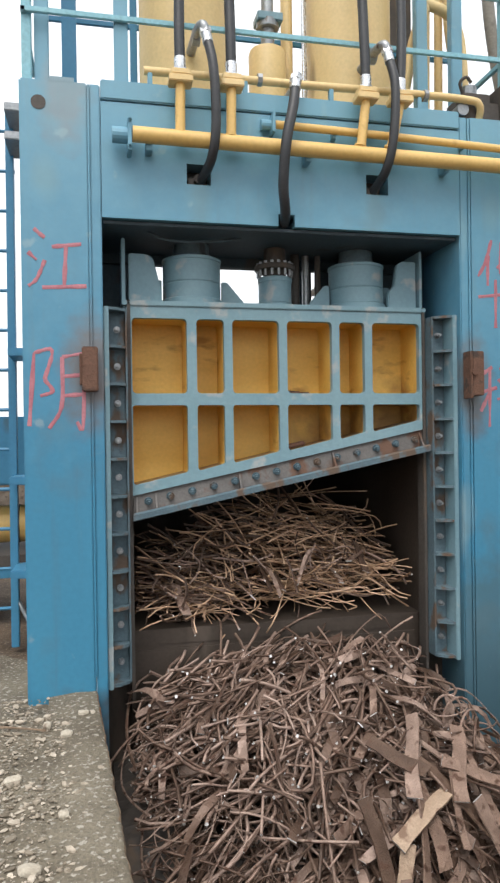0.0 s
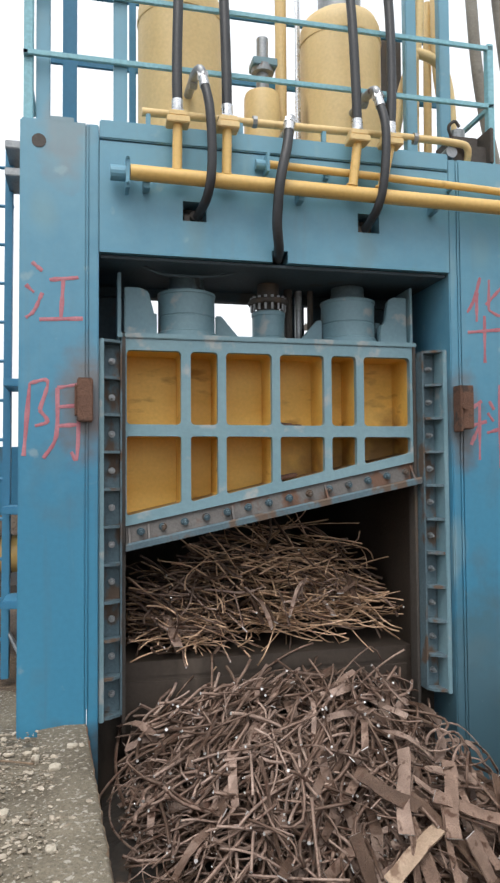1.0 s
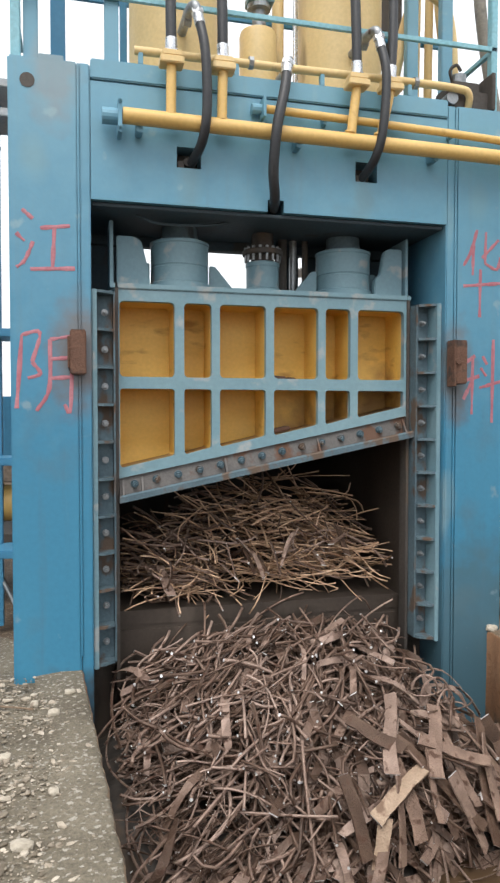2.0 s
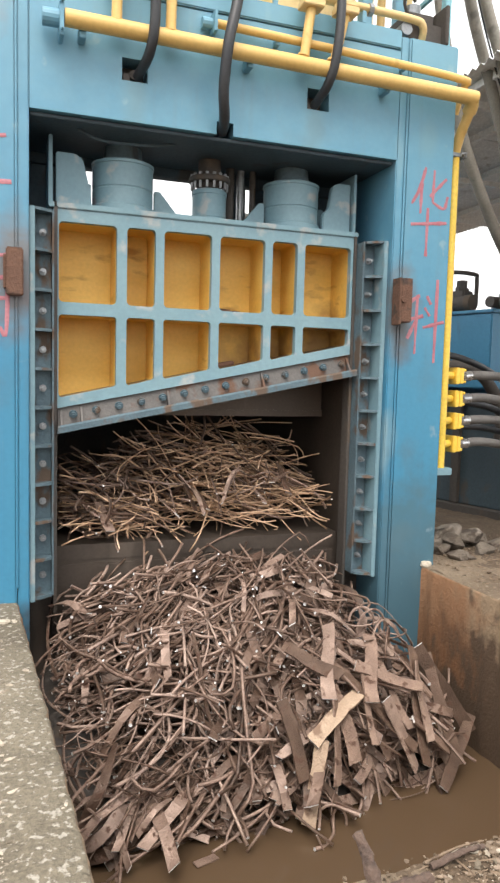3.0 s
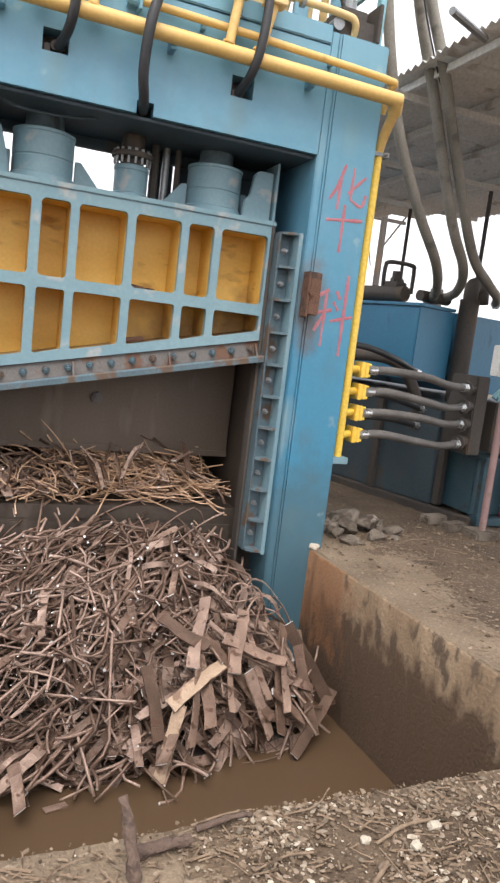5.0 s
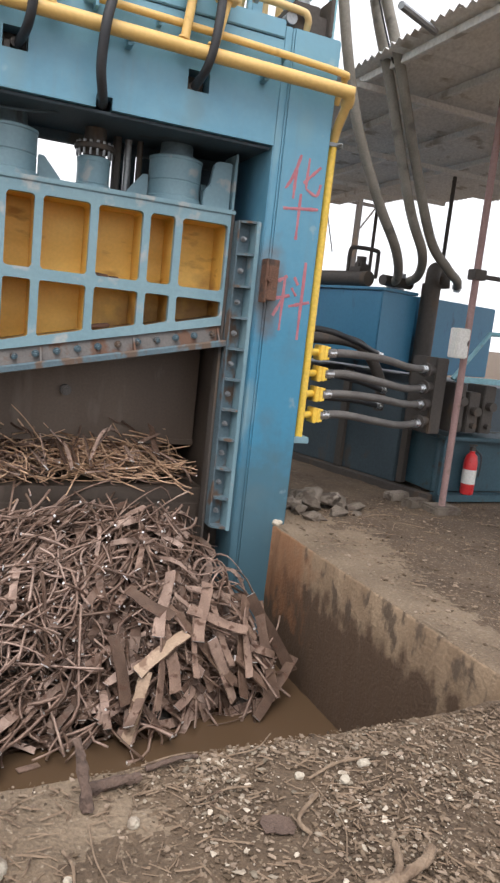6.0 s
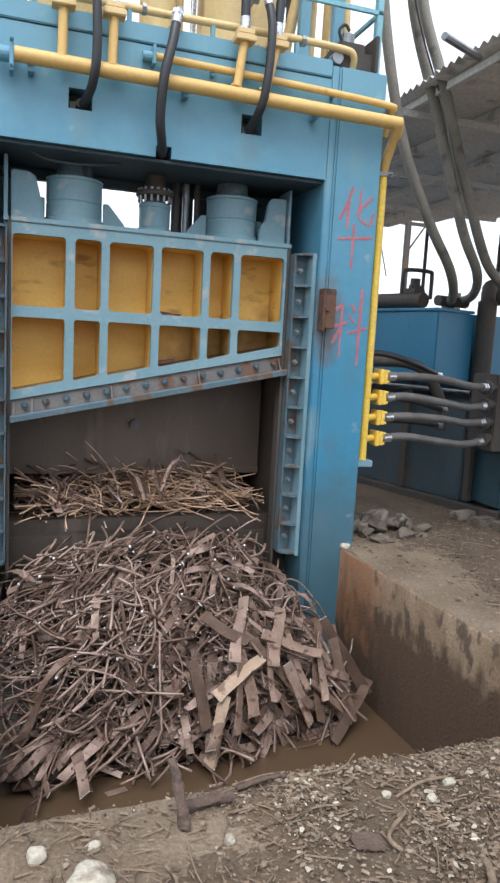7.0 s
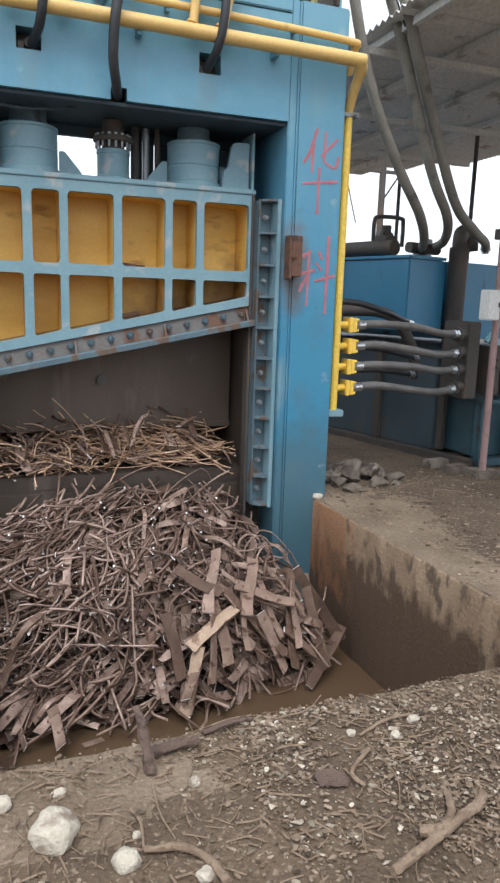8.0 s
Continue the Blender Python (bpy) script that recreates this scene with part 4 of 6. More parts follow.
hose("black rubber hose looping down into a port", [(0.66, -0.12, 4.19), (0.685, -0.18, 3.95), (0.665, -0.19, 3.6), (0.635, -0.13, 3.40), (0.60, 0.04, 3.30)], 0.031, RUBBER, G, True, False)
hose("black rubber hose hanging down before the crossbeam", [(0.005, -0.14, 3.93), (-0.03, -0.2, 3.75), (-0.085, -0.22, 3.5), (-0.095, -0.17, 3.25), (-0.06, -0.08, 3.10), (-0.03, 0.06, 3.06)], 0.034, RUBBER, G, True, False)
for x, z in ((-0.60, 4.20), (0.64, 4.20)):
    e = thing("hose_elbow", x, 0.1, z, "grey steel elbow joining a hose to the cylinder", "pipe fitting", G)
    part("elbow", tube(curve([(x + 0.02, -0.12, z), (x, -0.11, z + 0.05), (x - 0.02, -0.02, z + 0.06), (x - 0.03, 0.26, z + 0.06)], 6), 0.032, 12), DULL_STEEL, e, smooth=True)
    part("collar", tube([(x - 0.045, 0.06, z + 0.06), (x + 0.005, 0.06, z + 0.06)], 0.055, 8), DULL_STEEL, e)
el = thing("hose_elbow", 0.02, 0.1, 3.95, "grey steel elbow joining a hose to the cylinder", "pipe fitting", G)
part("elbow", tube(curve([(0.01, -0.14, 3.94), (0.03, -0.10, 3.985), (0.05, 0.1, 3.99), (0.03, 0.40, 3.99)], 6), 0.028, 12), DULL_STEEL, el, smooth=True)

railing = thing("safety_railing", 0, 0.1, 3.87, "pale blue flat-bar safety railing on the gantry", "railing")


def railing_parts():
    for x0, x1, y, mat in ((-1.73, -1.67, 0.06, RAIL_BLUE), (-1.655, -1.566, 0.10, BLUE), (-1.155, -1.065, 0.06, BLUE), (1.075, 1.165, 0.30, BLUE), (1.36, 1.45, 0.30, BLUE)):
        part("post", box(x0, x1, y, y + 0.07, 3.872 if abs(x0) > 1.25 else 3.902, 6.0, 0.006), mat, railing)
    part("angle_post", box(-1.50, -1.40, 0.50, 0.58, 3.872, 6.0, 0.006), DEEP_BLUE, railing)
    part("angle_post", box(-1.02, -0.97, 0.62, 0.68, 3.902, 6.0, 0.006), DEEP_BLUE, railing)
    for z in (4.32, 4.765, 5.2):
        part("rail", box(-1.73, 1.66, 0.03, 0.055, z - 0.018, z + 0.018, 0.004), RAIL_BLUE, railing)
    for z in (4.17, 4.75, 5.3):
        part("back_rail", box(-1.70, 1.66, 0.86, 0.885, z - 0.02, z + 0.02, 0.004), DEEP_BLUE, railing)
    part("end_post", box(1.61, 1.66, 0.03, 0.09, 3.872, 4.8, 0.004), RAIL_BLUE, railing)
    for x in (-1.73, 1.62):
        part("end_rail", box(x, x + 0.03, 0.03, 0.88, 4.30, 4.335, 0.004), RAIL_BLUE, railing)
    part("foot_plate", box(-1.56, -1.41, 0.012, 0.09, 3.62, 3.90, 0.004), BLUE, railing)


railing_parts()
upper = thing("upper_pipes", 1.3, 0.6, 3.9, "bundle of cream-painted oil pipes climbing beside the cylinders", "pipe")
for pts, r in (([(1.02, 0.55, 3.9), (1.05, 0.5, 4.2), (1.12, 0.45, 4.6), (1.22, 0.4, 5.0), (1.24, 0.4, 5.6)], 0.045), ([(1.28, 0.6, 3.9), (1.28, 0.6, 4.4), (1.3, 0.6, 5.6)], 0.045),
               ([(1.2, 0.4, 4.9), (1.35, 0.4, 4.86), (1.45, 0.4, 4.76), (1.5, 0.4, 4.5), (1.52, 0.4, 3.9)], 0.04), ([(1.62, 0.7, 3.9), (1.62, 0.7, 4.5), (1.56, 0.7, 5.0), (1.55, 0.7, 5.6)], 0.05), ([(1.50, 0.8, 3.9), (1.52, 0.8, 5.6)], 0.035)):
    part("pipe", tube(curve(pts, 8), r, 14), PALE_YELLOW, upper, smooth=True)
part("tank_box", box(0.95, 1.35, 0.95, 1.5, 4.85, 5.4, 0.02), DARK, upper)
part("cross_stay", tube([(1.2, 0.92, 3.9), (1.2, 0.92, 4.86)], 0.03, 8), DARK, upper)

# ---- side connectors and the four hoses to the power unit ----
for k, z in enumerate((1.512, 1.333, 1.158, 0.976)):
    c = thing("pipe_connector", 1.85, 0.2, z, "bright yellow flanged connector on the column pipe", "pipe fitting", "connectors on the column")
    part("stub", tube([(1.797, 0.1, z), (1.935, 0.2, z)], 0.03, 14), CONN_YELLOW, c, smooth=True)
    part("flange", joined(box(1.935, 1.97, 0.135, 0.265, z - 0.065, z + 0.065, 0.005), box(1.973, 2.01, 0.14, 0.26, z - 0.06, z + 0.06, 0.005)), CONN_YELLOW, c)
    for dy, dz in ((-0.045, -0.045), (-0.045, 0.045)):
        part("flange_bolt", tube([(2.005, 0.2 + dy, z + dz), (2.03, 0.2 + dy, z + dz)], 0.012, 6), CONN_YELLOW, c)
    s = (0.03, -0.02, 0.02, -0.03)[k]
    hose("black rubber hose running level to the power unit", [(2.04, 0.2, z), (2.27, 0.22, z + 0.01), (2.7, 0.34, z - 0.03 + 0.6 * s), (3.1, 0.55, z - 0.085 + 0.6 * s), (3.45, 0.75, z - 0.095 + 0.3 * s)], 0.036, DUSTY_RUBBER, "hoses to the power unit")
for y, z, s in ((0.75, 1.28, 0.02), (0.8, 1.08, -0.01), (0.9, 1.66, 0.05)):
    hose("thin black hose behind the column", [(1.85, y, z), (2.3, y, z + s), (2.7, y + 0.05, z - 0.02), (3.2, y + 0.3, z - 0.1 - s)], 0.03, RUBBER, "hoses to the power unit", False, True)
for pts, r in (([(1.95, 0.85, 6.0), (2.08, 0.9, 4.9), (2.42, 1.0, 3.8), (2.82, 1.05, 3.05), (3.22, 1.2, 2.6), (3.62, 1.7, 2.38), (3.80, 2.1, 2.33)], 0.05), ([(2.2, 0.85, 6.0), (2.42, 0.95, 4.9), (2.80, 1.0, 4.0), (3.22, 1.05, 3.0), (3.55, 1.2, 2.6), (3.85, 1.65, 2.42), (4.0, 2.1, 2.36)], 0.05),
               ([(2.05, 0.5, 6.0), (2.35, 0.7, 4.9), (2.72, 0.8, 4.2), (3.10, 0.95, 3.52), (3.55, 1.1, 2.75), (3.97, 1.3, 2.5), (4.35, 1.6, 2.42), (4.6, 1.9, 2.38)], 0.05)):
    hose("thick grey hose sagging from the gantry to the power unit", pts, r, CREAM_HOSE, "sagging hoses", False, True, "suction_hose")
cable = thing("cable", 1.9, 0.5, 5.0, "thin dark cable hanging beside the hoses", "cable")
part("wire", tube(curve([(1.95, 0.4, 6.0), (2.2, 0.6, 4.9), (2.75, 0.9, 4.15), (2.9, 1.0, 4.2)], 10), 0.008, 6), RUBBER, cable)
cable2 = thing("cable", 1.85, 0.25, 3.4, "thin pale cable hanging beside the column", "cable")
part("wire", tube(curve([(1.86, 0.3, 3.25), (2.05, 0.6, 2.9), (2.3, 1.0, 2.75), (2.6, 1.4, 2.5)], 10), 0.006, 6), DULL_STEEL, cable2)

# ---- power unit ----
unit = thing("power_unit", 4.2, 2.2, 0.0, "blue hydraulic power unit with dark oily pipework", "power unit")


def askew(bm):
    """The tanks stand turned a little against the gantry."""
    return turned(bm, Matrix.Translation((3.52, 1.8, -0.045)) @ Matrix.Rotation(radians(17), 4, "Z") @ Matrix.Translation((-3.42, -1.95, 0)))


def unit_parts():
    part("skid", askew(joined(box(3.5, 6.6, 1.0, 1.12, 0.02, 0.12), box(3.5, 3.62, 1.12, 6.5, 0.02, 0.12), box(3.5, 6.6, 6.5, 6.62, 0.02, 0.12))), DARK, unit)
    part("sump", askew(box(3.62, 6.5, 1.6, 6.4, 0.12, 1.25, 0.01)), UNDER, unit)
    tank = part("oil_tank", askew(box(3.42, 4.06, 1.95, 5.2, 1.45, 2.26, 0.012)), DEEP_BLUE, unit)
    part("tank_lid", askew(box(3.40, 4.04, 1.93, 5.22, 2.264, 2.30, 0.006)), DEEP_BLUE, tank)
    part("stiffener", askew(box(3.39, 3.416, 3.0, 3.06, 1.35, 2.26, 0.004)), DEEP_BLUE, tank)
    part("leg", askew(box(3.64, 3.72, 1.50, 1.58, 0.13, 1.33, 0.004)), DARK, unit)
    part("leg", askew(box(3.56, 3.615, 2.4, 2.5, 0.13, 1.33, 0.004)), DARK, unit)
    part("second_tank", askew(box(4.30, 5.9, 2.05, 5.0, 1.35, 2.28, 0.012)), DEEP_BLUE, unit)
    stand = part("stand_pipe", askew(tube([(4.15, 1.85, 0.3), (4.15, 1.85, 2.42)], 0.11, 18)), DARK, unit, smooth=True)
    part("elbow", askew(tube(curve([(4.15, 1.85, 2.40), (4.15, 1.85, 2.52), (4.25, 1.9, 2.60), (4.4, 1.9, 2.58), (4.44, 1.9, 2.4)], 6), 0.085, 14)), DARK, stand, smooth=True)
    part("header_pipe", askew(tube([(3.55, 2.3, 2.40), (3.55, 4.6, 2.40)], 0.09, 14)), DARK, unit, smooth=True)
    part("header_pipe", askew(tube([(3.5, 2.05, 2.39), (4.0, 2.05, 2.39)], 0.06, 14)), DARK, unit, smooth=True)
    part("pump_head", askew(joined(box(3.5, 3.68, 2.4, 2.6, 2.44, 2.54, 0.01), tube([(3.6, 2.5, 2.5), (3.6, 2.5, 2.66)], 0.06, 12), tube([(3.52, 2.5, 2.56), (3.70, 2.5, 2.56)], 0.03, 10))), DARK, unit)
    part("lifting_hoop", askew(tube(curve([(3.6, 2.7, 2.45), (3.6, 2.7, 2.72), (3.66, 2.68, 2.78), (3.95, 2.6, 2.78), (4.0, 2.6, 2.72), (4.0, 2.6, 2.45)], 6), 0.025, 10)), DARK, unit)
    part("lifting_hoop", askew(tube(curve([(3.0, 3.0, 2.2), (3.0, 3.0, 2.52), (3.05, 3.0, 2.57), (3.2, 3.0, 2.57), (3.24, 3.0, 2.5), (3.24, 3.0, 2.2)], 6), 0.025, 10)), DARK, unit)
    part("breather", askew(tube([(3.85, 2.1, 2.30), (3.85, 2.1, 2.50)], 0.075, 16)), DULL_STEEL, unit)
    for k in range(4):
        z = 1.418 - k * 0.178
        part("coupling", joined(tube([(3.45, 0.78, z), (3.72, 0.95, z)], 0.05, 12), tube([(3.50, 0.80, z), (3.54, 0.825, z)], 0.075, 8)), DARK, unit)
    part("manifold", box(3.70, 3.86, 0.88, 1.30, 0.75, 1.55, 0.012), DARK, unit)
    part("return_pipe", tube(curve([(2.5, 1.5, 1.62), (3.0, 1.5, 1.62), (3.25, 1.5, 1.5), (3.45, 1.5, 1.2), (3.5, 1.55, 0.9)], 8), 0.06, 12), DARK, unit, smooth=True)
    for x, top, zk in ((4.0, 1.3, 1.12), (4.2, 1.22, 1.02), (4.4, 1.3, 1.08)):
        part("valve", joined(box(x, x + 0.16, 0.9, 1.2, 0.78, top, 0.01), tube([(x + 0.08, 0.82, zk), (x + 0.08, 0.9, zk)], 0.05, 12), tube([(x + 0.08, 0.84, 0.86), (x + 0.08, 0.9, 0.86)], 0.03, 12)), DARK, unit)
    part("valve_shelf", box(3.92, 5.4, 0.82, 1.4, 0.70, 0.74, 0.004), GRIMY_BLUE, unit)
    part("cabinet", box(3.95, 5.3, 1.0, 1.5, 0.10, 0.70, 0.01), GRIMY_BLUE, unit)
    part("cabinet_leg", box(3.94, 4.0, 0.86, 0.92, 0.0, 0.70, 0.004), GRIMY_BLUE, unit)
    part("cabinet_sill", box(3.94, 5.3, 0.84, 0.98, 0.02, 0.10, 0.004), GRIMY_BLUE, unit)
    part("brace", tube([(3.9, 0.85, 1.35), (4.3, 0.85, 1.85), (5.2, 0.85, 1.88)], 0.025, 8), RAIL_BLUE, unit)
    part("top_rail", box(3.95, 5.4, 0.84, 0.88, 1.32, 1.38, 0.004), RAIL_BLUE, unit)


unit_parts()
ext = thing("fire_extinguisher", 4.36, 0.78, 0.1, "red fire extinguisher with a paper label beside the cabinet", "fire extinguisher")
part("bottle", lathe([(0.07, 0.10), (0.075, 0.115), (0.075, 0.47), (0.06, 0.53), (0.03, 0.56), (0.03, 0.58)], 4.36, 0.90, 24), RED, ext, smooth=True)
part("label", joined(*[tube([(4.36, 0.90, 0.22), (4.36, 0.90, 0.38)], 0.0762, 24, False)]), WHITE, ext, "creased paper label")
part("valve_head", joined(box(4.33, 4.39, 0.88, 0.92, 0.58, 0.63), box(4.30, 4.42, 0.89, 0.91, 0.635, 0.655)), DARK, ext)
part("nozzle_hose", tube(curve([(4.39, 0.89, 0.60), (4.46, 0.86, 0.52), (4.45, 0.85, 0.3)], 6), 0.01, 8), RUBBER, ext)
pole = thing("shed_pole", 3.745, 0.53, 0.0, "faded red steel pole carrying the shed roof", "pole")
part("shaft", tube([(3.755, 0.53, 0.0), (3.735, 0.53, 4.2)], 0.035, 12), PINK_POLE, pole, smooth=True)
part("footing", box(3.60, 3.92, 0.40, 0.67, -0.02, 0.07, 0.02), ROCK, pole, "rough concrete block")
part("bracket", joined(box(3.72, 4.2, 0.50, 0.56, 2.36, 2.40), box(3.68, 3.82, 0.47, 0.59, 2.34, 2.44)), DARK, pole)
ebox = thing("switch_box", 3.63, 0.49, 1.58, "small white steel switch box fixed to a pole", "switch box")
part("case", box(3.555, 3.71, 0.44, 0.56, 1.575, 1.865, 0.01), WHITE, ebox)
part("door", box(3.567, 3.698, 0.428, 0.438, 1.587, 1.853, 0.004), WHITE, ebox)
part("latch", box(3.675, 3.69, 0.418, 0.427, 1.70, 1.75, 0.002), DARK, ebox)
for x, y in ((3.52, 1.0), (3.56, 0.72)):
    b = thing("concrete_block", x, y, 0.0, "rough grey concrete block on the earth", "block", "footing blocks")
    part("block", turned(box(-0.14, 0.14, -0.07, 0.07, -0.01, 0.09, 0.015), pose(x, y, 0, 0, 0, 12)), ROCK, b)

# ---- shed ----
shed = thing("shed_roof", 4.2, 2.0, 4.2, "grey corrugated sheet shed roof on thin purlins", "shed roof")


def shed_parts():
    rng = random.Random(5)
    # corrugated sheets side by side, the edges ragged
    y = -4.0
    k = 0
    while y < 7.4:
        w = 0.98
        x0 = 2.56 + rng.uniform(-0.08, 0.06)
        x1 = min(8.2, 5.9 + 0.6 * (7.5 - y)) + rng.uniform(-0.1, 0.12)
        z = 4.24 + rng.uniform(-0.012, 0.012)
        bm = bmesh.new()
        n = 34
        rows = []
        for i in range(n + 1):
            yy = y + w * i / n
            dz = 0.020 * math.sin(2 * math.pi * i / n * 8.5)
            rows.append([bm.verts.new((x, yy, z + dz + 0.03 * (x - 2.45) / 5.0)) for x in (x0, x0 + 1.1, x0 + 2.2, x1)])
        for a, b in zip(rows, rows[1:]):
            for c in range(3):
                bm.faces.new((a[c], a[c + 1], b[c + 1], b[c]))
        ext = bmesh.ops.extrude_face_region(bm, geom=bm.faces[:])
        bmesh.ops.translate(bm, vec=(0, 0, 0.004), verts=[v for v in ext["geom"] if isinstance(v, bmesh.types.BMVert)])
        bmesh.ops.recalc_face_normals(bm, faces=bm.faces)
        part("sheet", bm, SHEET, shed, smooth=True)
        y += 0.93
        k += 1
    for x in (2.75, 3.6, 4.6, 5.6):
        part("purlin", box(x - 0.03, x + 0.03, -4.0, 7.4, 4.15, 4.222, 0.004), SHEET, shed)
    for y in (-2.2, 1.4, 3.6, 5.6):
        part("rafter", box(2.6, min(8.0, 5.8 + 0.6 * (7.5 - y)), y - 0.03, y + 0.03, 4.08, 4.146, 0.004), SHEET, shed)
    part("edge_stick", tube([(2.1, -0.15, 4.17), (2.6, 0.1, 4.18)], 0.03, 8), DULL_STEEL, shed)


shed_parts()
for x, y in ((5.6, 1.4), (5.6, 3.6), (5.6, 5.6), (2.62, 5.6), (2.62, 3.6)):
    p = thing("shed_post", x, y, 0, "thin dark steel post under the shed roof", "post", "shed posts")
    part("shaft", tube([(x, y, 0), (x, y, 4.06)], 0.03, 10), DARK, p)
    part("base_plate", box(x - 0.08, x + 0.08, y - 0.08, y + 0.08, 0.0, 0.015, 0.003), DARK, p)
far = thing("utility_pole", 12, 16, 0, "distant grey utility pole with a crossarm", "pole")
part("shaft", tube([(11.2, 16, 0), (11.2, 16, 6.3)], 0.11, 10), DARK, far)
part("crossarm", box(10.4, 12.0, 15.95, 16.05, 5.9, 6.0), DARK, far)
part("stay", tube([(11.2, 16, 5.0), (12.3, 16, 6.6)], 0.03, 6), DARK, far)

# ---- left of the gantry ----


def look_up(x0, x1):
    """Leans an upright bar so that its foot is at x0 and its head at x1."""
    return Matrix.Translation((x0, 1.2, 0)) @ Matrix.Rotation(math.atan2(x1 - x0, 4.2), 4, "Y")


ladder = thing("access_ladder", -1.98, 1.2, 0.0, "dark blue steel ladder beside the gantry", "ladder")
for x0, x1 in ((-2.30, -2.03), (-1.97, -1.90)):
    part("stile", turned(box(-0.03, 0.03, -0.04, 0.04, 0, 4.2, 0.005), look_up(x0 + 0.03, x1 - 0.03)), DEEP_BLUE, ladder)
for k in range(13):
    part("rung", tube([(-2.28 + 0.0195 * k, 1.2, 0.3 + 0.31 * k), (-1.95 + 0.005 * k, 1.2, 0.3 + 0.31 * k)], 0.014, 8), DEEP_BLUE, ladder)
for z, mat in ((4.06, DULL_STEEL), (3.85, DULL_STEEL), (2.26, DEEP_BLUE), (1.31, DEEP_BLUE), (0.62, DEEP_BLUE)):
    part("bracket", box(-1.93, -1.75, 0.84, 1.22, z - 0.03, z + 0.03), mat, ladder)
part("foot_stay", tube([(-1.95, 1.2, 0.42), (-1.74, 1.1, 0.02)], 0.018, 8), DULL_STEEL, ladder)
box2 = thing("side_unit", -3.0, 2.2, 0.0, "dark blue machine housing behind the ladder", "machine housing")
part("housing", box(-4.2, -1.78, 1.9, 3.6, 1.22, 1.82, 0.015), DEEP_BLUE, box2)
part("frame_leg", box(-1.90, -1.80, 1.92, 2.0, 0.0, 1.22), DEEP_BLUE, box2)
part("frame_leg", box(-4.1, -4.0, 1.92, 2.0, 0.0, 1.22), DEEP_BLUE, box2)
part("cross_member", box(-4.0, -1.90, 1.93, 1.99, 0.40, 0.48), DEEP_BLUE, box2)
part("motor", tube([(-3.4, 2.3, 0.84), (-1.92, 2.3, 0.84)], 0.17, 18), YELLOW, box2, "yellow motor casing", smooth=True)
for k in range(4):
    part("motor_band", tube([(-2.9 + 0.28 * k, 2.3, 0.84), (-2.84 + 0.28 * k, 2.3, 0.84)], 0.178, 18), DARK, box2, smooth=True)
part("oil_tray", box(-4.0, -1.9, 1.94, 3.4, 0.50, 0.60), DARK, box2)
wallb = thing("yard_wall", -7, 14, 0, "low grey block wall at the back of the yard", "wall")
part("wall", box(-30, -2.8, 14, 14.3, 0, 1.5, 0.02), ROCK, wallb)

# ---- scrap ----


def strip_mesh(kind, rng, length, width, thick, bend, twist, segs):
    """Vertices and faces of one bent strip (flat) or rod (round); the two ends are the cut faces."""
    n = 4
    verts, faces, slots = [], [], []
    kink = rng.uniform(-0.5, 0.5)
    b2 = rng.uniform(-0.6, 0.6) * bend
    for i in range(segs + 1):
        u = i / segs - 0.5
        x = u * length
        z = bend * length * (0.25 - u * u) * 1.6 + 0.05 * bend * length * math.sin(7 * u + kink * 6)
        y = b2 * length * (u * u - 0.1) * 1.4 + 0.05 * length * kink * math.sin(6 * u + kink * 9)
        a = twist * u
        if kind == "flat":
            w = width * (1 + 0.08 * math.sin(14 * u + kink * 20))
            ring = [(-w / 2, -thick / 2), (w / 2, -thick / 2), (w / 2, thick / 2), (-w / 2, thick / 2)]
        else:
            ring = [(width / 2 * math.cos(2 * math.pi * k / n), width / 2 * math.sin(2 * math.pi * k / n)) for k in range(n)]
        skew = (0.5 * width * kink if i in (0, segs) else 0)
        for p, q in ring:
            verts.append((x + (skew * p / width if kind == "flat" else 0), y + p * math.cos(a) - q * math.sin(a), z + p * math.sin(a) + q * math.cos(a)))
    for i in range(segs):
        for k in range(n):
            faces.append((i * n + k, i * n + (k + 1) % n, (i + 1) * n + (k + 1) % n, (i + 1) * n + k))
            slots.append(0)
    faces.append(tuple(range(n))[::-1])
    faces.append(tuple(segs * n + k for k in range(n)))
    slots += [1, 1]
    return verts, faces, slots


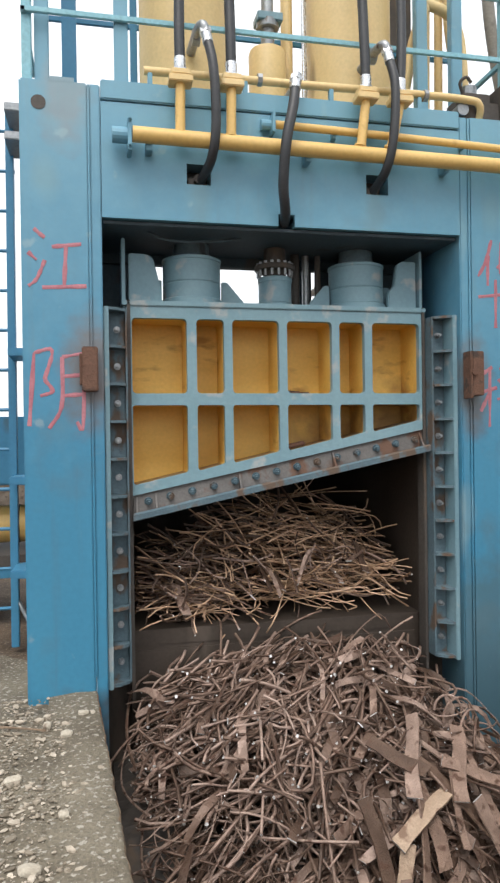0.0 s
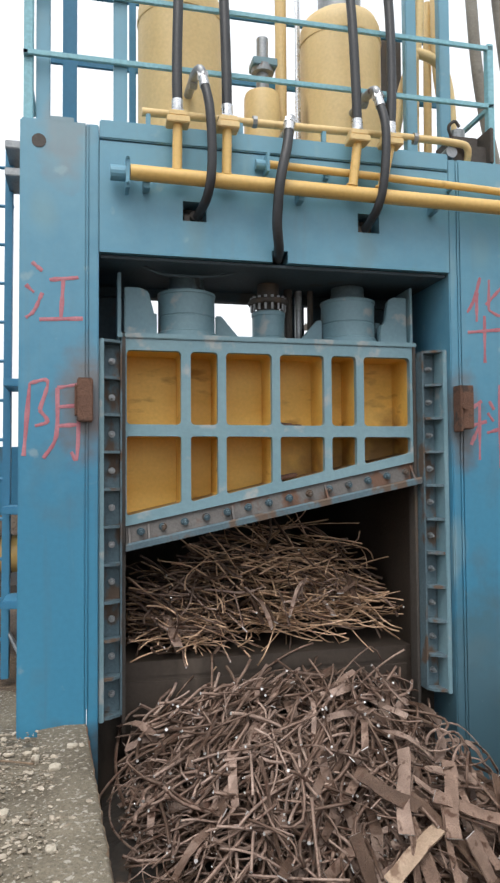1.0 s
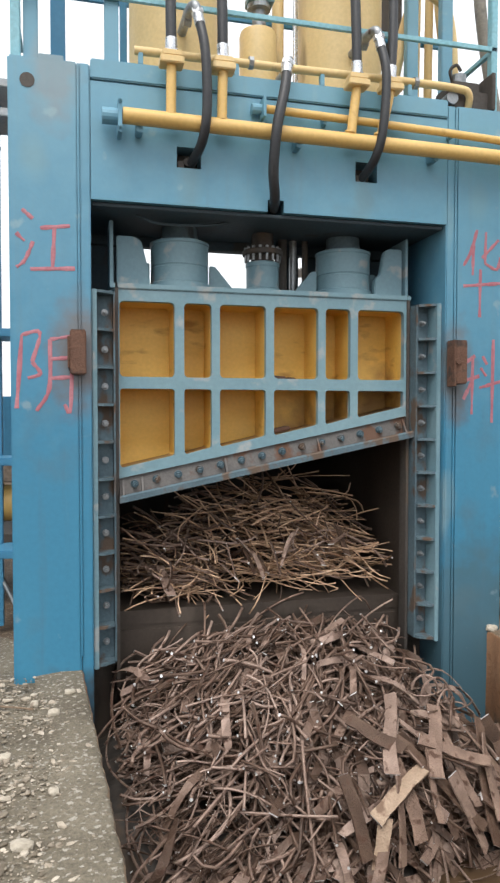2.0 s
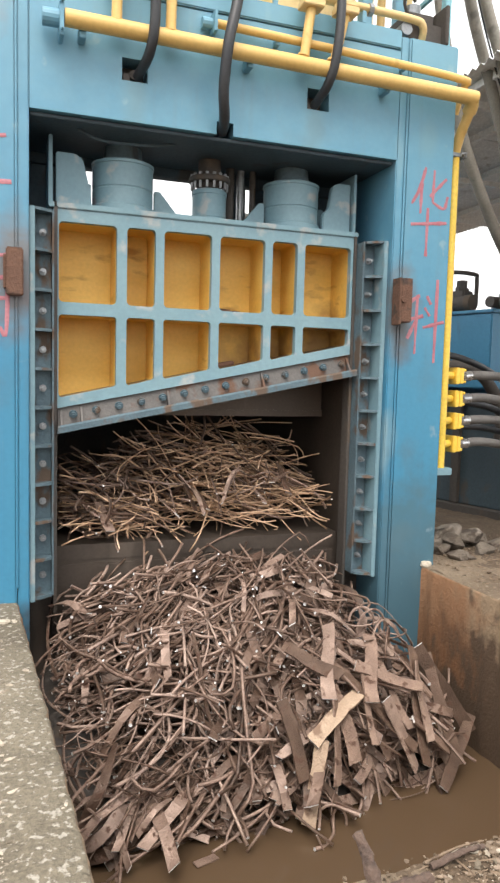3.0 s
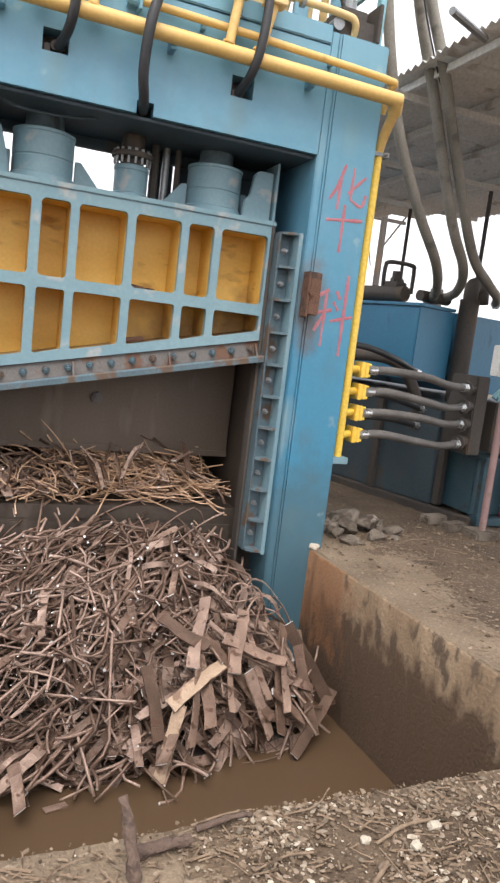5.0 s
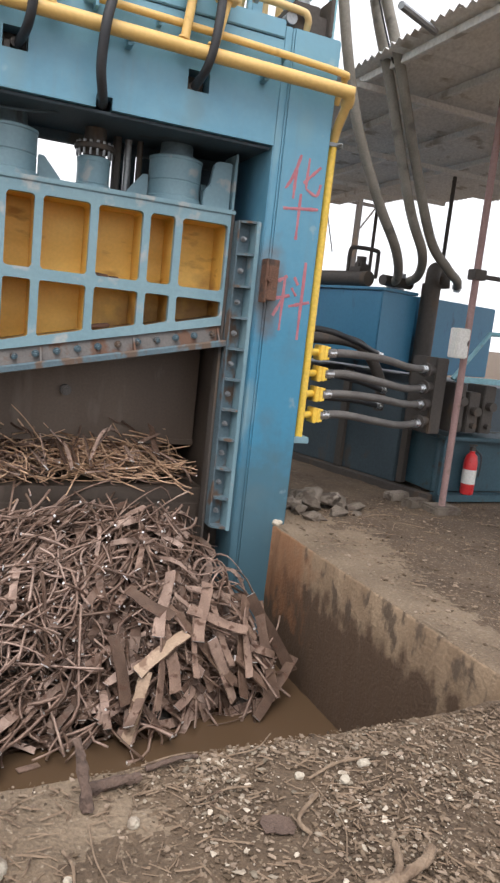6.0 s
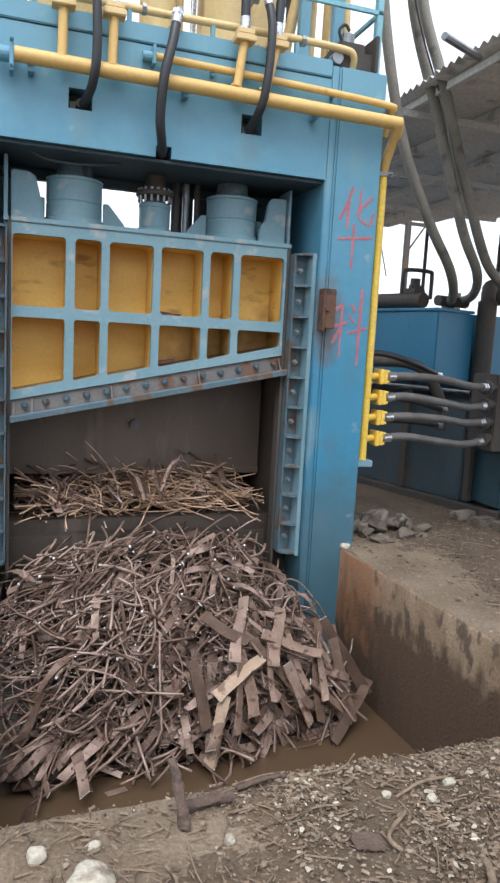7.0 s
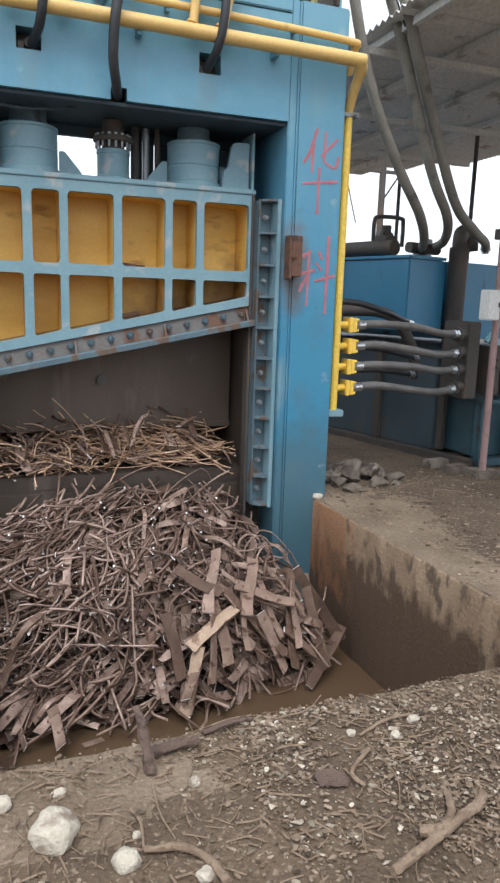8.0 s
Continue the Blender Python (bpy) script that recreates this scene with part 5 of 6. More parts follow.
def rod_mesh(rng, length, width, curl, segs):
    """A bent rod that wanders like sheared wire, often hooked at one end."""
    n = 5
    yaw, pitch = 0.0, 0.0
    k1, k2 = rng.gauss(0, curl), rng.gauss(0, curl)
    turn = rng.uniform(0.25, 0.75)
    hook = rng.choice((0, 0, 1)) * rng.choice((-1, 1)) * rng.uniform(2.0, 5.0)
    lift = rng.gauss(0, curl * 0.8)
    pts = [Vector((0, 0, 0))]
    for i in range(segs):
        u = i / segs
        yaw += (k1 if u < turn else k2) * 1.6 / segs + (hook / segs if u > 0.72 else 0)
        pitch += lift * math.cos(3.0 * u) * 1.6 / segs
        pts.append(pts[-1] + Vector((math.cos(yaw) * math.cos(pitch), math.sin(yaw) * math.cos(pitch), math.sin(pitch))) * (length / segs))
    mid = (pts[0] + pts[-1]) / 2
    q = (pts[-1] - pts[0]).rotation_difference(Vector((1, 0, 0)))
    pts = [q @ (p - mid) for p in pts]
    verts, faces, slots = [], [], []
    for i, p in enumerate(pts):
        t = (pts[min(i + 1, segs)] - pts[max(i - 1, 0)]).normalized()
        side = t.cross(Vector((0.13, 0.21, 0.97))).normalized()
        top = side.cross(t)
        for k in range(n):
            a = 2 * math.pi * k / n
            verts.append(tuple(p + (side * math.cos(a) + top * math.sin(a)) * width / 2))
    for i in range(segs):
        for k in range(n):
            faces.append((i * n + k, i * n + (k + 1) % n, (i + 1) * n + (k + 1) % n, (i + 1) * n + k))
            slots.append(0)
    faces.append(tuple(range(n))[::-1])
    faces.append(tuple(segs * n + k for k in range(n)))
    return verts, faces, slots + [1, 1]


def strip_kinds(name, rng, spec, count, material):
    """A set of differently bent strips, to be shared by many pieces."""
    out = []
    for _ in range(count):
        kind, l0, l1, w0, w1, t, bend, twist = spec
        if kind == "rod":
            v, f, s = rod_mesh(rng, rng.uniform(l0, l1), rng.uniform(w0, w1), bend, 9)
        else:
            v, f, s = strip_mesh(kind, rng, rng.uniform(l0, l1), rng.uniform(w0, w1), t, rng.uniform(-0.35, 1.0) * bend, rng.uniform(-twist, twist), 6)
        me = bpy.data.meshes.new(name)
        me.from_pydata(v, [], f)
        me.materials.append(material)
        me.materials.append(CUT if material == SCRAP and rng.random() < 0.8 else material)
        me.polygons.foreach_set("material_index", s)
        if kind == "rod":
            me.polygons.foreach_set("use_smooth", [x == 0 for x in s])
        out.append((me, np.array(v), f, s))
    return out


srng = random.Random(11)
FLATS = strip_kinds("strip", srng, ("flat", 0.22, 0.55, 0.030, 0.068, 0.006, 0.7, 2.0), 36, SCRAP)
RODS = strip_kinds("rod", srng, ("rod", 0.40, 0.95, 0.012, 0.024, 0, 0.62, 0), 60, SCRAP)
FINE = strip_kinds("rod", srng, ("rod", 0.25, 0.6, 0.006, 0.010, 0, 1.3, 0), 16, SCRAP)
CURLS = strip_kinds("rod", srng, ("rod", 0.5, 0.8, 0.009, 0.014, 0, 1.6, 0), 8, SCRAP)
BARS = strip_kinds("flat_bar", srng, ("flat", 0.30, 0.58, 0.04, 0.08, 0.010, 0.2, 1.0), 14, PLANK)
STUBS = strip_kinds("strip", srng, ("flat", 0.12, 0.28, 0.04, 0.07, 0.008, 0.1, 0.5), 10, SCRAP)
THIN_RODS = strip_kinds("rod", srng, ("rod", 0.35, 0.85, 0.012, 0.022, 0, 0.7, 0), 24, SCRAP)
NARROW = strip_kinds("strip", srng, ("flat", 0.20, 0.45, 0.025, 0.055, 0.006, 0.6, 1.8), 12, SCRAP)
WIRES = strip_kinds("rod", srng, ("rod", 0.30, 0.75, 0.007, 0.014, 0, 0.6, 0), 30, WIRE)

PROFILE = [(-0.2, 0.02), (0.0, 0.03), (0.16, 0.05), (0.30, -0.02), (0.45, -0.16), (0.60, -0.33), (0.75, -0.50), (0.85, -0.62), (0.93, -0.76), (1.0, -1.02), (1.1, -1.5), (3.0, -1.8)]


def toe(x):
    """Where the heap's front meets the water."""
    return -1.12 - 0.06 * max(0.0, min(1.0, (-x - 0.3) / 0.7)) + 0.12 * max(0.0, min(1.0, (x - 0.2) / 0.7)) + 0.5 * max(0.0, x - 1.15)


def heap(x, y):
    """Height of the scrap heap's surface."""
    u = (0.45 - y + 0.08 * noise.noise((x * 1.7, 0, 4))) / (0.45 - toe(x))
    z = PROFILE[-1][1]
    for (a, za), (b, zb) in zip(PROFILE, PROFILE[1:]):
        if a <= u <= b:
            z = za + (zb - za) * (u - a) / (b - a)
    back = max(0.0, min(1.0, (y + 0.6) / 0.5))
    z -= back * (0.30 * max(0.0, (-x - 0.45) / 0.65) + 0.78 * max(0.0, x - 0.72))
    z += 0.06 * max(0.0, min(1.0, (-x - 0.1) / 0.3)) * max(0.0, min(1.0, (0.1 - y) / 0.4))
    z -= (1 - back) * (0.06 * max(0.0, -x - 0.7) + 0.6 * max(0.0, x - 1.15))
    return z + 0.07 * noise.noise((x * 3, y * 3, 0)) + 0.03 * noise.noise((x * 8, y * 8, 1))


def lie(rng, x, y, z, fx, fy, jit, lift=0.0, slope=True):
    """A pose for a strip that lies on the heap and points along (fx, fy)."""
    e = 0.08
    gx = (heap(x + e, y) - heap(x - e, y)) / (2 * e) if slope else 0
    gy = (heap(x, y + e) - heap(x, y - e)) / (2 * e) if slope else 0
    up = Vector((-gx * 0.85 + rng.gauss(0, jit), -gy * 0.85 + rng.gauss(0, jit), 1)).normalized()
    d = Vector((fx, fy, 0))
    d = (d - up * d.dot(up)).normalized()
    side = up.cross(d)
    m = Matrix((d, side, up)).transposed().to_4x4()
    m.translation = (x, y, z + lift)
    return m


def mass(name, items, materials, parent, label, kind="stuff"):
    """Many strips joined into one mesh."""
    verts, faces, slots, base = [], [], [], 0
    for (me, v, f, s), m, slot in items:
        r = np.array(m.to_3x3())
        verts.append(v @ r.T + np.array(m.translation))
        faces += [tuple(i + base for i in q) for q in f]
        slots += [len(materials) - 1 if k else slot for k in s]
        base += len(v)
    me = bpy.data.meshes.new(name)
    me.from_pydata(np.concatenate(verts).tolist(), [], faces)
    for m in materials:
        me.materials.append(m)
    me.polygons.foreach_set("material_index", slots)
    ob = new(name, me)
    ob.parent = parent
    if parent is not None and parent.type == "EMPTY":
        ob.matrix_parent_inverse = parent.matrix_basis.inverted()
    return tagged(ob, label, kind=kind)


def flow(rng, x, y):
    """The way a strip points: out of the mouth and fanning to the sides, with many strays."""
    swirl = 1.3 * noise.noise((x * 1.6, y * 1.6, 8)) + 0.5 * noise.noise((x * 5, y * 5, 2))
    if rng.random() < 0.22:
        a = rng.uniform(0, 2 * math.pi)
    elif x < 0.35:
        a = math.atan2(-0.6, -0.9 + 0.55 * (x + 1)) + swirl + rng.gauss(0, 0.28)
    else:
        a = math.atan2(-1, 0.6 * (x - 0.1)) + 0.7 * swirl + rng.gauss(0, 0.32)
    return math.cos(a), math.sin(a)


scrap = thing("scrap_heap", 0.1, -0.3, -1.1, "heap of sheared rusty steel strips and rods in the pit", "scrap heap")


def heap_parts():
    rng = random.Random(23)
    # added dark sheet, so that no light passes through and gaps look shaded
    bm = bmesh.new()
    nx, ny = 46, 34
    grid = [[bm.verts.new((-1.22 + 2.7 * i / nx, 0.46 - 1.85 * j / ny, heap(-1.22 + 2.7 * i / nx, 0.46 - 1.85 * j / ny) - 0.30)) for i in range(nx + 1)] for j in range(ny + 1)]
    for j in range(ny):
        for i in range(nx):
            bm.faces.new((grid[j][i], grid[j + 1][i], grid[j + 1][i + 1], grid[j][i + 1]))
    part("gap_filler", bm, DARK, scrap)
    deep, near = [], []
    # the strips lie in sheaves that came out of the shear together
    sheaves = []
    for k in range(230):
        cx, cy = rng.uniform(-1.12, 1.30), 0.42 - 1.64 * rng.random()
        d = flow(rng, cx, cy)
        sheaves.append((cx, cy, math.atan2(d[1], d[0]), rng.gauss(0, 0.05), rng.random(), rng.uniform(0.05, 0.13)))
    for k in range(2150):
        cx, cy, heading, proud, sort, spread = rng.choice(sheaves)
        x, y = cx + rng.gauss(0, spread), cy + rng.gauss(0, spread)
        if not (-1.18 < x < 1.34 and toe(x) + 0.04 < y < 0.43):
            continue
        if x > 1.0 and y > -0.15:
            continue
        z = heap(x, y)
        if z < -1.1:
            continue
        if 0.36 < x < 1.25 and z < -1.0:
            continue
        a = rng.uniform(0, 2 * math.pi) if rng.random() < 0.12 else heading + rng.gauss(0, 0.22)
        fx, fy = math.cos(a), math.sin(a)
        r = 0.45 * sort + 0.55 * rng.random()
        bars = max(0.0, min(0.22, 0.4 * (x - 0.3))) if y < -0.2 else 0.0
        if r < bars:
            item, slot = rng.choice(BARS), 1
        elif r < 0.22 + 0.26 * (x > 0.0):
            item, slot = rng.choice(FLATS), 0
        elif r < 0.25 + 0.28 * (x > 0.0):
            item, slot = rng.choice(STUBS), 0
        else:
            item, slot = rng.choice(RODS), 0
        layer = rng.random()
        m = lie(rng, x, y, z + proud, fx, fy, 0.16 + 0.24 * layer, -0.27 + 0.30 * layer)
        ln = item[1][:, 0].max()
        tip = [m @ Vector((s * ln, 0, 0)) for s in (-1, 1)]
        if any(t.x < -1.14 or t.x > 1.5 or t.y > 0.50 or t.z > 0.36 or t.z < -1.2 for t in tip):
            continue
        if layer > 0.72 and len(near) < 290:
            near.append((item, m))
        else:
            deep.append((item, m, slot))
    for k in range(420):
        x, y = rng.uniform(-1.05, 1.15), rng.uniform(-1.1, 0.36)
        if x > 0.95 and y > -0.15:
            continue
        a = rng.uniform(0, 2 * math.pi)
        m = lie(rng, x, y, heap(x, y), math.cos(a), math.sin(a), 0.5, rng.uniform(-0.06, 0.04))
        if all((m @ Vector((s * 0.3, 0, 0))).z < 0.36 and (m @ Vector((s * 0.3, 0, 0))).y < 0.46 for s in (-1, 1)):
            deep.append((rng.choice(FINE), m, 0))
    mass("scrap_tangle", deep, [SCRAP_MASS, PLANK, CUT], scrap, "tangle of rusty strips and rods with bright cut ends")
    for item, m in near:
        piece("strip", item[0], m, scrap)
    # long arched rods on the left shoulder of the heap
    for k in range(60):
        x = rng.uniform(-1.0, 0.2)
        y = rng.uniform(-0.5, 0.25)
        item = rng.choice(RODS)
        piece("rod", item[0], lie(rng, x, y, heap(x, y), -0.9 + rng.gauss(0, 0.3), -0.8, 0.15, 0.05), scrap)
    # loose bent rods standing proud of the heap at odd angles
    for k in range(80):
        x, y = rng.uniform(-1.0, 0.9), rng.uniform(-1.0, 0.25)
        a = rng.uniform(0, 2 * math.pi)
        m = lie(rng, x, y, heap(x, y), math.cos(a), math.sin(a), 0.45, rng.uniform(0.0, 0.05))
        if all((m @ Vector((s * 0.36, 0, 0))).z < 0.4 and abs((m @ Vector((s * 0.36, 0, 0))).x) < 1.2 for s in (-1, 1)):
            piece("rod", rng.choice(RODS)[0], m, scrap)
    # thin curls springing out at the side
    for x, y, z, a, b in ((0.87, -0.38, -0.14, 20, 70), (0.95, -0.46, -0.21, 50, 80), (1.04, -0.47, -0.23, 10, 65), (0.73, -0.14, 0.07, 80, 60), (0.50, -0.03, 0.21, 40, 70), (0.65, -0.05, 0.13, 110, 75), (0.26, -1.17, -0.98, 60, 60), (0.51, -1.12, -0.97, 20, 70)):
        piece("rod", rng.choice(CURLS)[0], pose(x, y, z, b, 0, a), scrap)
    # flat bars leaning out over the water on the right shoulder
    for x, y, z, rx, ry, rz in ((0.90, -0.82, -0.48, 30, 48, -72), (1.08, -0.90, -0.53, -35, 55, -100), (0.81, -0.77, -0.39, 24, 30, -20), (0.68, -0.90, -0.49, -20, 55, -95), (0.50, -0.97, -0.57, 28, 50, -84), (0.86, -0.62, -0.27, 30, 20, 15), (1.02, -0.74, -0.36, -25, 38, -55)):
        piece("flat_bar", rng.choice(BARS)[0], pose(x, y, z, rx, ry, rz), scrap)

    def laid(p0, p1, width, material, label=""):
        """One flat bar from p0 to p1, its flat side up and out."""
        p0, p1 = Vector(p0), Vector(p1)
        v, f, slots = strip_mesh("flat", rng, (p1 - p0).length, width * 1.02, 0.012, rng.uniform(-0.05, 0.09), rng.uniform(-0.5, 0.5), 6)
        me = bpy.data.meshes.new("flat_bar")
        me.from_pydata(v, [], f)
        me.materials.append(material)
        me.materials.append(CUT)
        me.polygons.foreach_set("material_index", slots)
        d = (p1 - p0).normalized()
        up = Vector((rng.gauss(0, 0.5), -0.65, 0.75))
        up = (up - d * up.dot(d)).normalized()
        m = Matrix((d, up.cross(d), up)).transposed().to_4x4()
        m.translation = (p0 + p1) / 2 + Vector((0, -0.03, 0.03))
        ob = piece("flat_bar", me, m, scrap)
        if label:
            ob["label"] = label

    laid((0.61, -0.89, -0.45), (0.24, -1.05, -0.62), 0.085, BRIGHT_PLANK, "pale tan flat bar")
    laid((0.31, -1.04, -0.62), (0.17, -1.19, -1.02), 0.075, BRIGHT_PLANK)
    laid((0.51, -0.73, -0.32), (0.96, -1.00, -0.79), 0.085, PLANK, "orange-brown rusty flat bar")
    for p0, p1, w in (((1.15, -0.66, -0.30), (1.51, -0.79, -0.87), 0.085), ((1.11, -0.66, -0.30), (1.02, -1.03, -0.90), 0.08), ((1.23, -0.64, -0.36), (1.31, -0.95, -0.98), 0.07), ((1.12, -1.07, -1.04), (1.54, -0.74, -0.78), 0.07),
                      ((0.65, -0.76, -0.34), (1.07, -0.87, -0.48), 0.075), ((0.79, -0.91, -0.50), (0.95, -1.03, -0.91), 0.09), ((1.23, -0.96, -0.86), (0.96, -0.95, -0.63), 0.07), ((0.44, -0.92, -0.45), (0.38, -1.11, -0.87), 0.06),
                      ((0.58, -0.49, -0.16), (0.40, -0.92, -0.45), 0.085), ((0.85, -0.56, -0.23), (0.69, -0.93, -0.50), 0.08), ((0.24, -0.64, -0.23), (0.53, -0.81, -0.37), 0.075), ((0.10, -0.92, -0.41), (0.17, -1.12, -0.80), 0.08)):
        laid(p0, p1, w, PLANK)
    # springy loops of thin bar beside the column
    for x, y, z, r, a in ((0.93, -0.47, -0.21, 0.119, 10), (0.96, -0.55, -0.24, 0.098, 30), (0.89, -0.41, -0.17, 0.084, -20), (0.96, -0.64, -0.29, 0.126, 55), (0.41, -1.16, -1.03, 0.077, 5), (0.33, -1.17, -1.03, 0.091, -15)):
        c, sn = math.cos(radians(a)), math.sin(radians(a))
        pts = [(x + r * math.cos(radians(q)) * c, y + r * math.cos(radians(q)) * sn, z + 1.15 * r * math.sin(radians(q))) for q in range(-15, 200, 18)]
        part("loop", tube(pts, 0.008, 6), SCRAP, scrap)
    # the fringe at the water
    for k in range(85):
        x = rng.uniform(-1.02, 0.42)
        y = toe(x) + 0.14 + rng.gauss(0, 0.06)
        item = rng.choice(FLATS if rng.random() < 0.6 else RODS)
        a = math.atan2(-0.75, (-0.9 if x < -0.1 else 0.2) + rng.gauss(0, 0.75))
        piece("strip", item[0], pose(x, y, -0.93 + 0.12 * rng.random(), rng.uniform(-35, 35), rng.uniform(4, 30), math.degrees(a)), scrap)


heap_parts()

BED_Z = 0.28
LAYERS = 7
bundle = thing("scrap_bundle", 0, 1.0, BED_Z, "bundle of rusty rods and strips lying on the shear bed", "scrap bundle")
HEIGHT = [(-1.15, 0.5), (-1.0, 0.60), (-0.9, 0.74), (-0.6, 0.88), (-0.18, 1.08), (0.35, 1.25), (0.64, 1.07), (0.91, 0.80), (1.1, 0.50), (1.2, 0.42)]


def bundle_height(x):
    for (a, za), (b, zb) in zip(HEIGHT, HEIGHT[1:]):
        if a <= x <= b:
            return za + (zb - za) * (x - a) / (b - a)
    return 0.45


def bundle_parts():
    rng = random.Random(37)
    layers = []
    for k in range(LAYERS):
        lo, hi = BED_Z + 0.90 * k / LAYERS, BED_Z + 0.90 * (k + 1) / LAYERS
        items, tops = [], []
        for _ in range(205 - 24 * k):
            x = rng.uniform(-1.02, 1.0)
            z = rng.uniform(lo, hi)
            depth = (z - BED_Z) / 0.9
            y = 0.48 + 0.36 * depth + (rng.random() ** 1.6) * 0.7
            if z > bundle_height(x) or z < BED_Z + 0.01 + 0.075 * (x + 1):
                continue
            warm = rng.random() < (0.9 if x > 0.0 else 0.55)
            if warm:
                item, slot = rng.choice(WIRES), 1
            else:
                item, slot = rng.choice(THIN_RODS if x > 0.1 or k > 1 or rng.random() < 0.85 else NARROW), 0
            if rng.random() < 0.5:
                a = math.atan2(-1, (0.9 if x > 0.1 else -0.1) + rng.gauss(0, 0.7))
            else:
                a = rng.gauss(0, 0.35)
            m = pose(x, y, z, rng.uniform(-80, 80), rng.gauss(10, 18), math.degrees(a))
            ln = item[1][:, 0].max()
            for s in (-1, 1):
                tip = m @ Vector((s * ln, 0, 0))
                if tip.y < 0.36:
                    m.translation.y += 0.36 + 0.08 * rng.random() - tip.y
                if abs(tip.x) > 1.03:
                    m.translation.x -= (abs(tip.x) - 1.03) * (1 if tip.x > 0 else -1)
            if m.translation.y < 0.75 and len(tops) < 26:
                tops.append((item, m))
            else:
                items.append((item, m, slot))
        layer = mass("layer", items, [SCRAP_MASS, WIRE, SCRAP_MASS], bundle, "")
        for item, m in tops:
            piece("strip", item[0], m, layer)
        layers.append((layer, 0.5 * (lo + hi)))
    # short flat ends hanging over the bed's edge
    first = layers[0][0]
    for k in range(14):
        x = rng.uniform(-1.0, 0.7)
        piece("strip", rng.choice(STUBS + FLATS[:6])[0], pose(x, 0.46 + 0.08 * rng.random(), 0.40 + 0.09 * (x + 1) + 0.22 * rng.random(), rng.uniform(-50, 50), rng.uniform(10, 75), -90 + rng.gauss(0, 50)), first)
    for k in range(18):
        x = rng.choice((-0.95, -0.8, 0.1, 0.4, 0.7, 0.9)) + rng.uniform(-0.1, 0.1)
        layer, z = layers[rng.randrange(1, 5)]
        if z < bundle_height(x):
            piece("rod", rng.choice(CURLS)[0], pose(x, 0.58 + 0.2 * rng.random(), z, rng.uniform(40, 100), rng.uniform(-20, 20), rng.uniform(-50, 50)), layer)
    return layers


BUNDLE_LAYERS = bundle_parts()

# ---- stones, rubble, roots and litter ----


def stone(name, x, y, z, sx, sy, sz, material, seed, label, category, group="", turn=0):
    bm = bmesh.new()
    if material == ROCK:
        # broken lump: the hull of a few scattered corners
        sr = random.Random(seed)
        for _ in range(13):
            bm.verts.new(Vector((sr.uniform(-1, 1), sr.uniform(-1, 1), sr.uniform(-1, 1))).normalized() * sr.uniform(0.8, 1.15))
        hull = bmesh.ops.convex_hull(bm, input=bm.verts[:])
        bmesh.ops.delete(bm, geom=[v for v in hull["geom_interior"] if isinstance(v, bmesh.types.BMVert)], context="VERTS")
        bmesh.ops.bevel(bm, geom=bm.edges[:], offset=0.05, segments=1, affect="EDGES")
    else:
        bmesh.ops.create_icosphere(bm, subdivisions=3, radius=1)
    for v in bm.verts:
        n = v.co.normalized()
        if material == ROCK:
            v.co += n * 0.10 * noise.noise(n * 5 + Vector((0, seed, 0)))
            continue
        cut = 1 + 0.28 * noise.noise(n * 1.3 + Vector((seed * 3.1, 0, 0))) + 0.12 * noise.noise(n * 4 + Vector((0, seed, 0))) + 0.05 * noise.noise(n * 11)
        v.co = n * cut
        for axis in range(3):
            v.co[axis] = max(-0.88, min(0.88, v.co[axis]))
    turned(bm, Matrix.Translation((x, y, z + sz * 0.55)) @ pose(0, 0, 0, 8 * math.sin(seed), 8 * math.cos(seed), turn) @ Matrix.Diagonal((sx, sy, sz, 1)))
    ob = part(name, bm, material, None, smooth=sx > 0.02 and material != ROCK)
    return tagged(ob, label, category, group)


for i, (x, y, sx, sy, sz, tr) in enumerate(((-0.799, -3.270, 0.085, 0.075, 0.055, 60), (-0.605, -3.448, 0.045, 0.042, 0.034, 20), (-0.955, -3.073, 0.035, 0.035, 0.025, 10), (-0.311, -3.152, 0.026, 0.022, 0.018, 70), (-0.768, -3.069, 0.03, 0.022, 0.015, 20), (-0.555, -3.341, 0.015, 0.014, 0.012, 0), (-0.393, -3.568, 0.03, 0.028, 0.022, 30), (0.52, -3.12, 0.022, 0.02, 0.015, 30),
                                            (0.358, -3.055, 0.02, 0.018, 0.015, 0), (-0.031, -2.849, 0.018, 0.02, 0.014, 0), (0.652, -3.043, 0.03, 0.02, 0.016, 0))):
    stone("white_stone", x, y, 0.0, sx, sy, sz, WHITE_STONE, i + 1, "pale rounded limestone lump on the trodden earth", "stone", "pale stones", tr)
stone("white_stone", 1.645, 0.0, 0.052, 0.05, 0.035, 0.03, WHITE_STONE, 31, "pale chip on the corner of the pit wall", "stone", "pale stones")
for i, (x, y) in enumerate(((-1.596, -0.509), (-1.483, -0.649), (-1.712, -1.135), (-1.462, -1.506), (-1.397, -0.375), (-1.570, -1.876))):
    stone("white_stone", x, y, 0.0, 0.025 + 0.012 * (i % 3), 0.03, 0.022, WHITE_STONE, i + 51, "small pale stone on dusty concrete", "stone", "pale stones")
rr = random.Random(3)
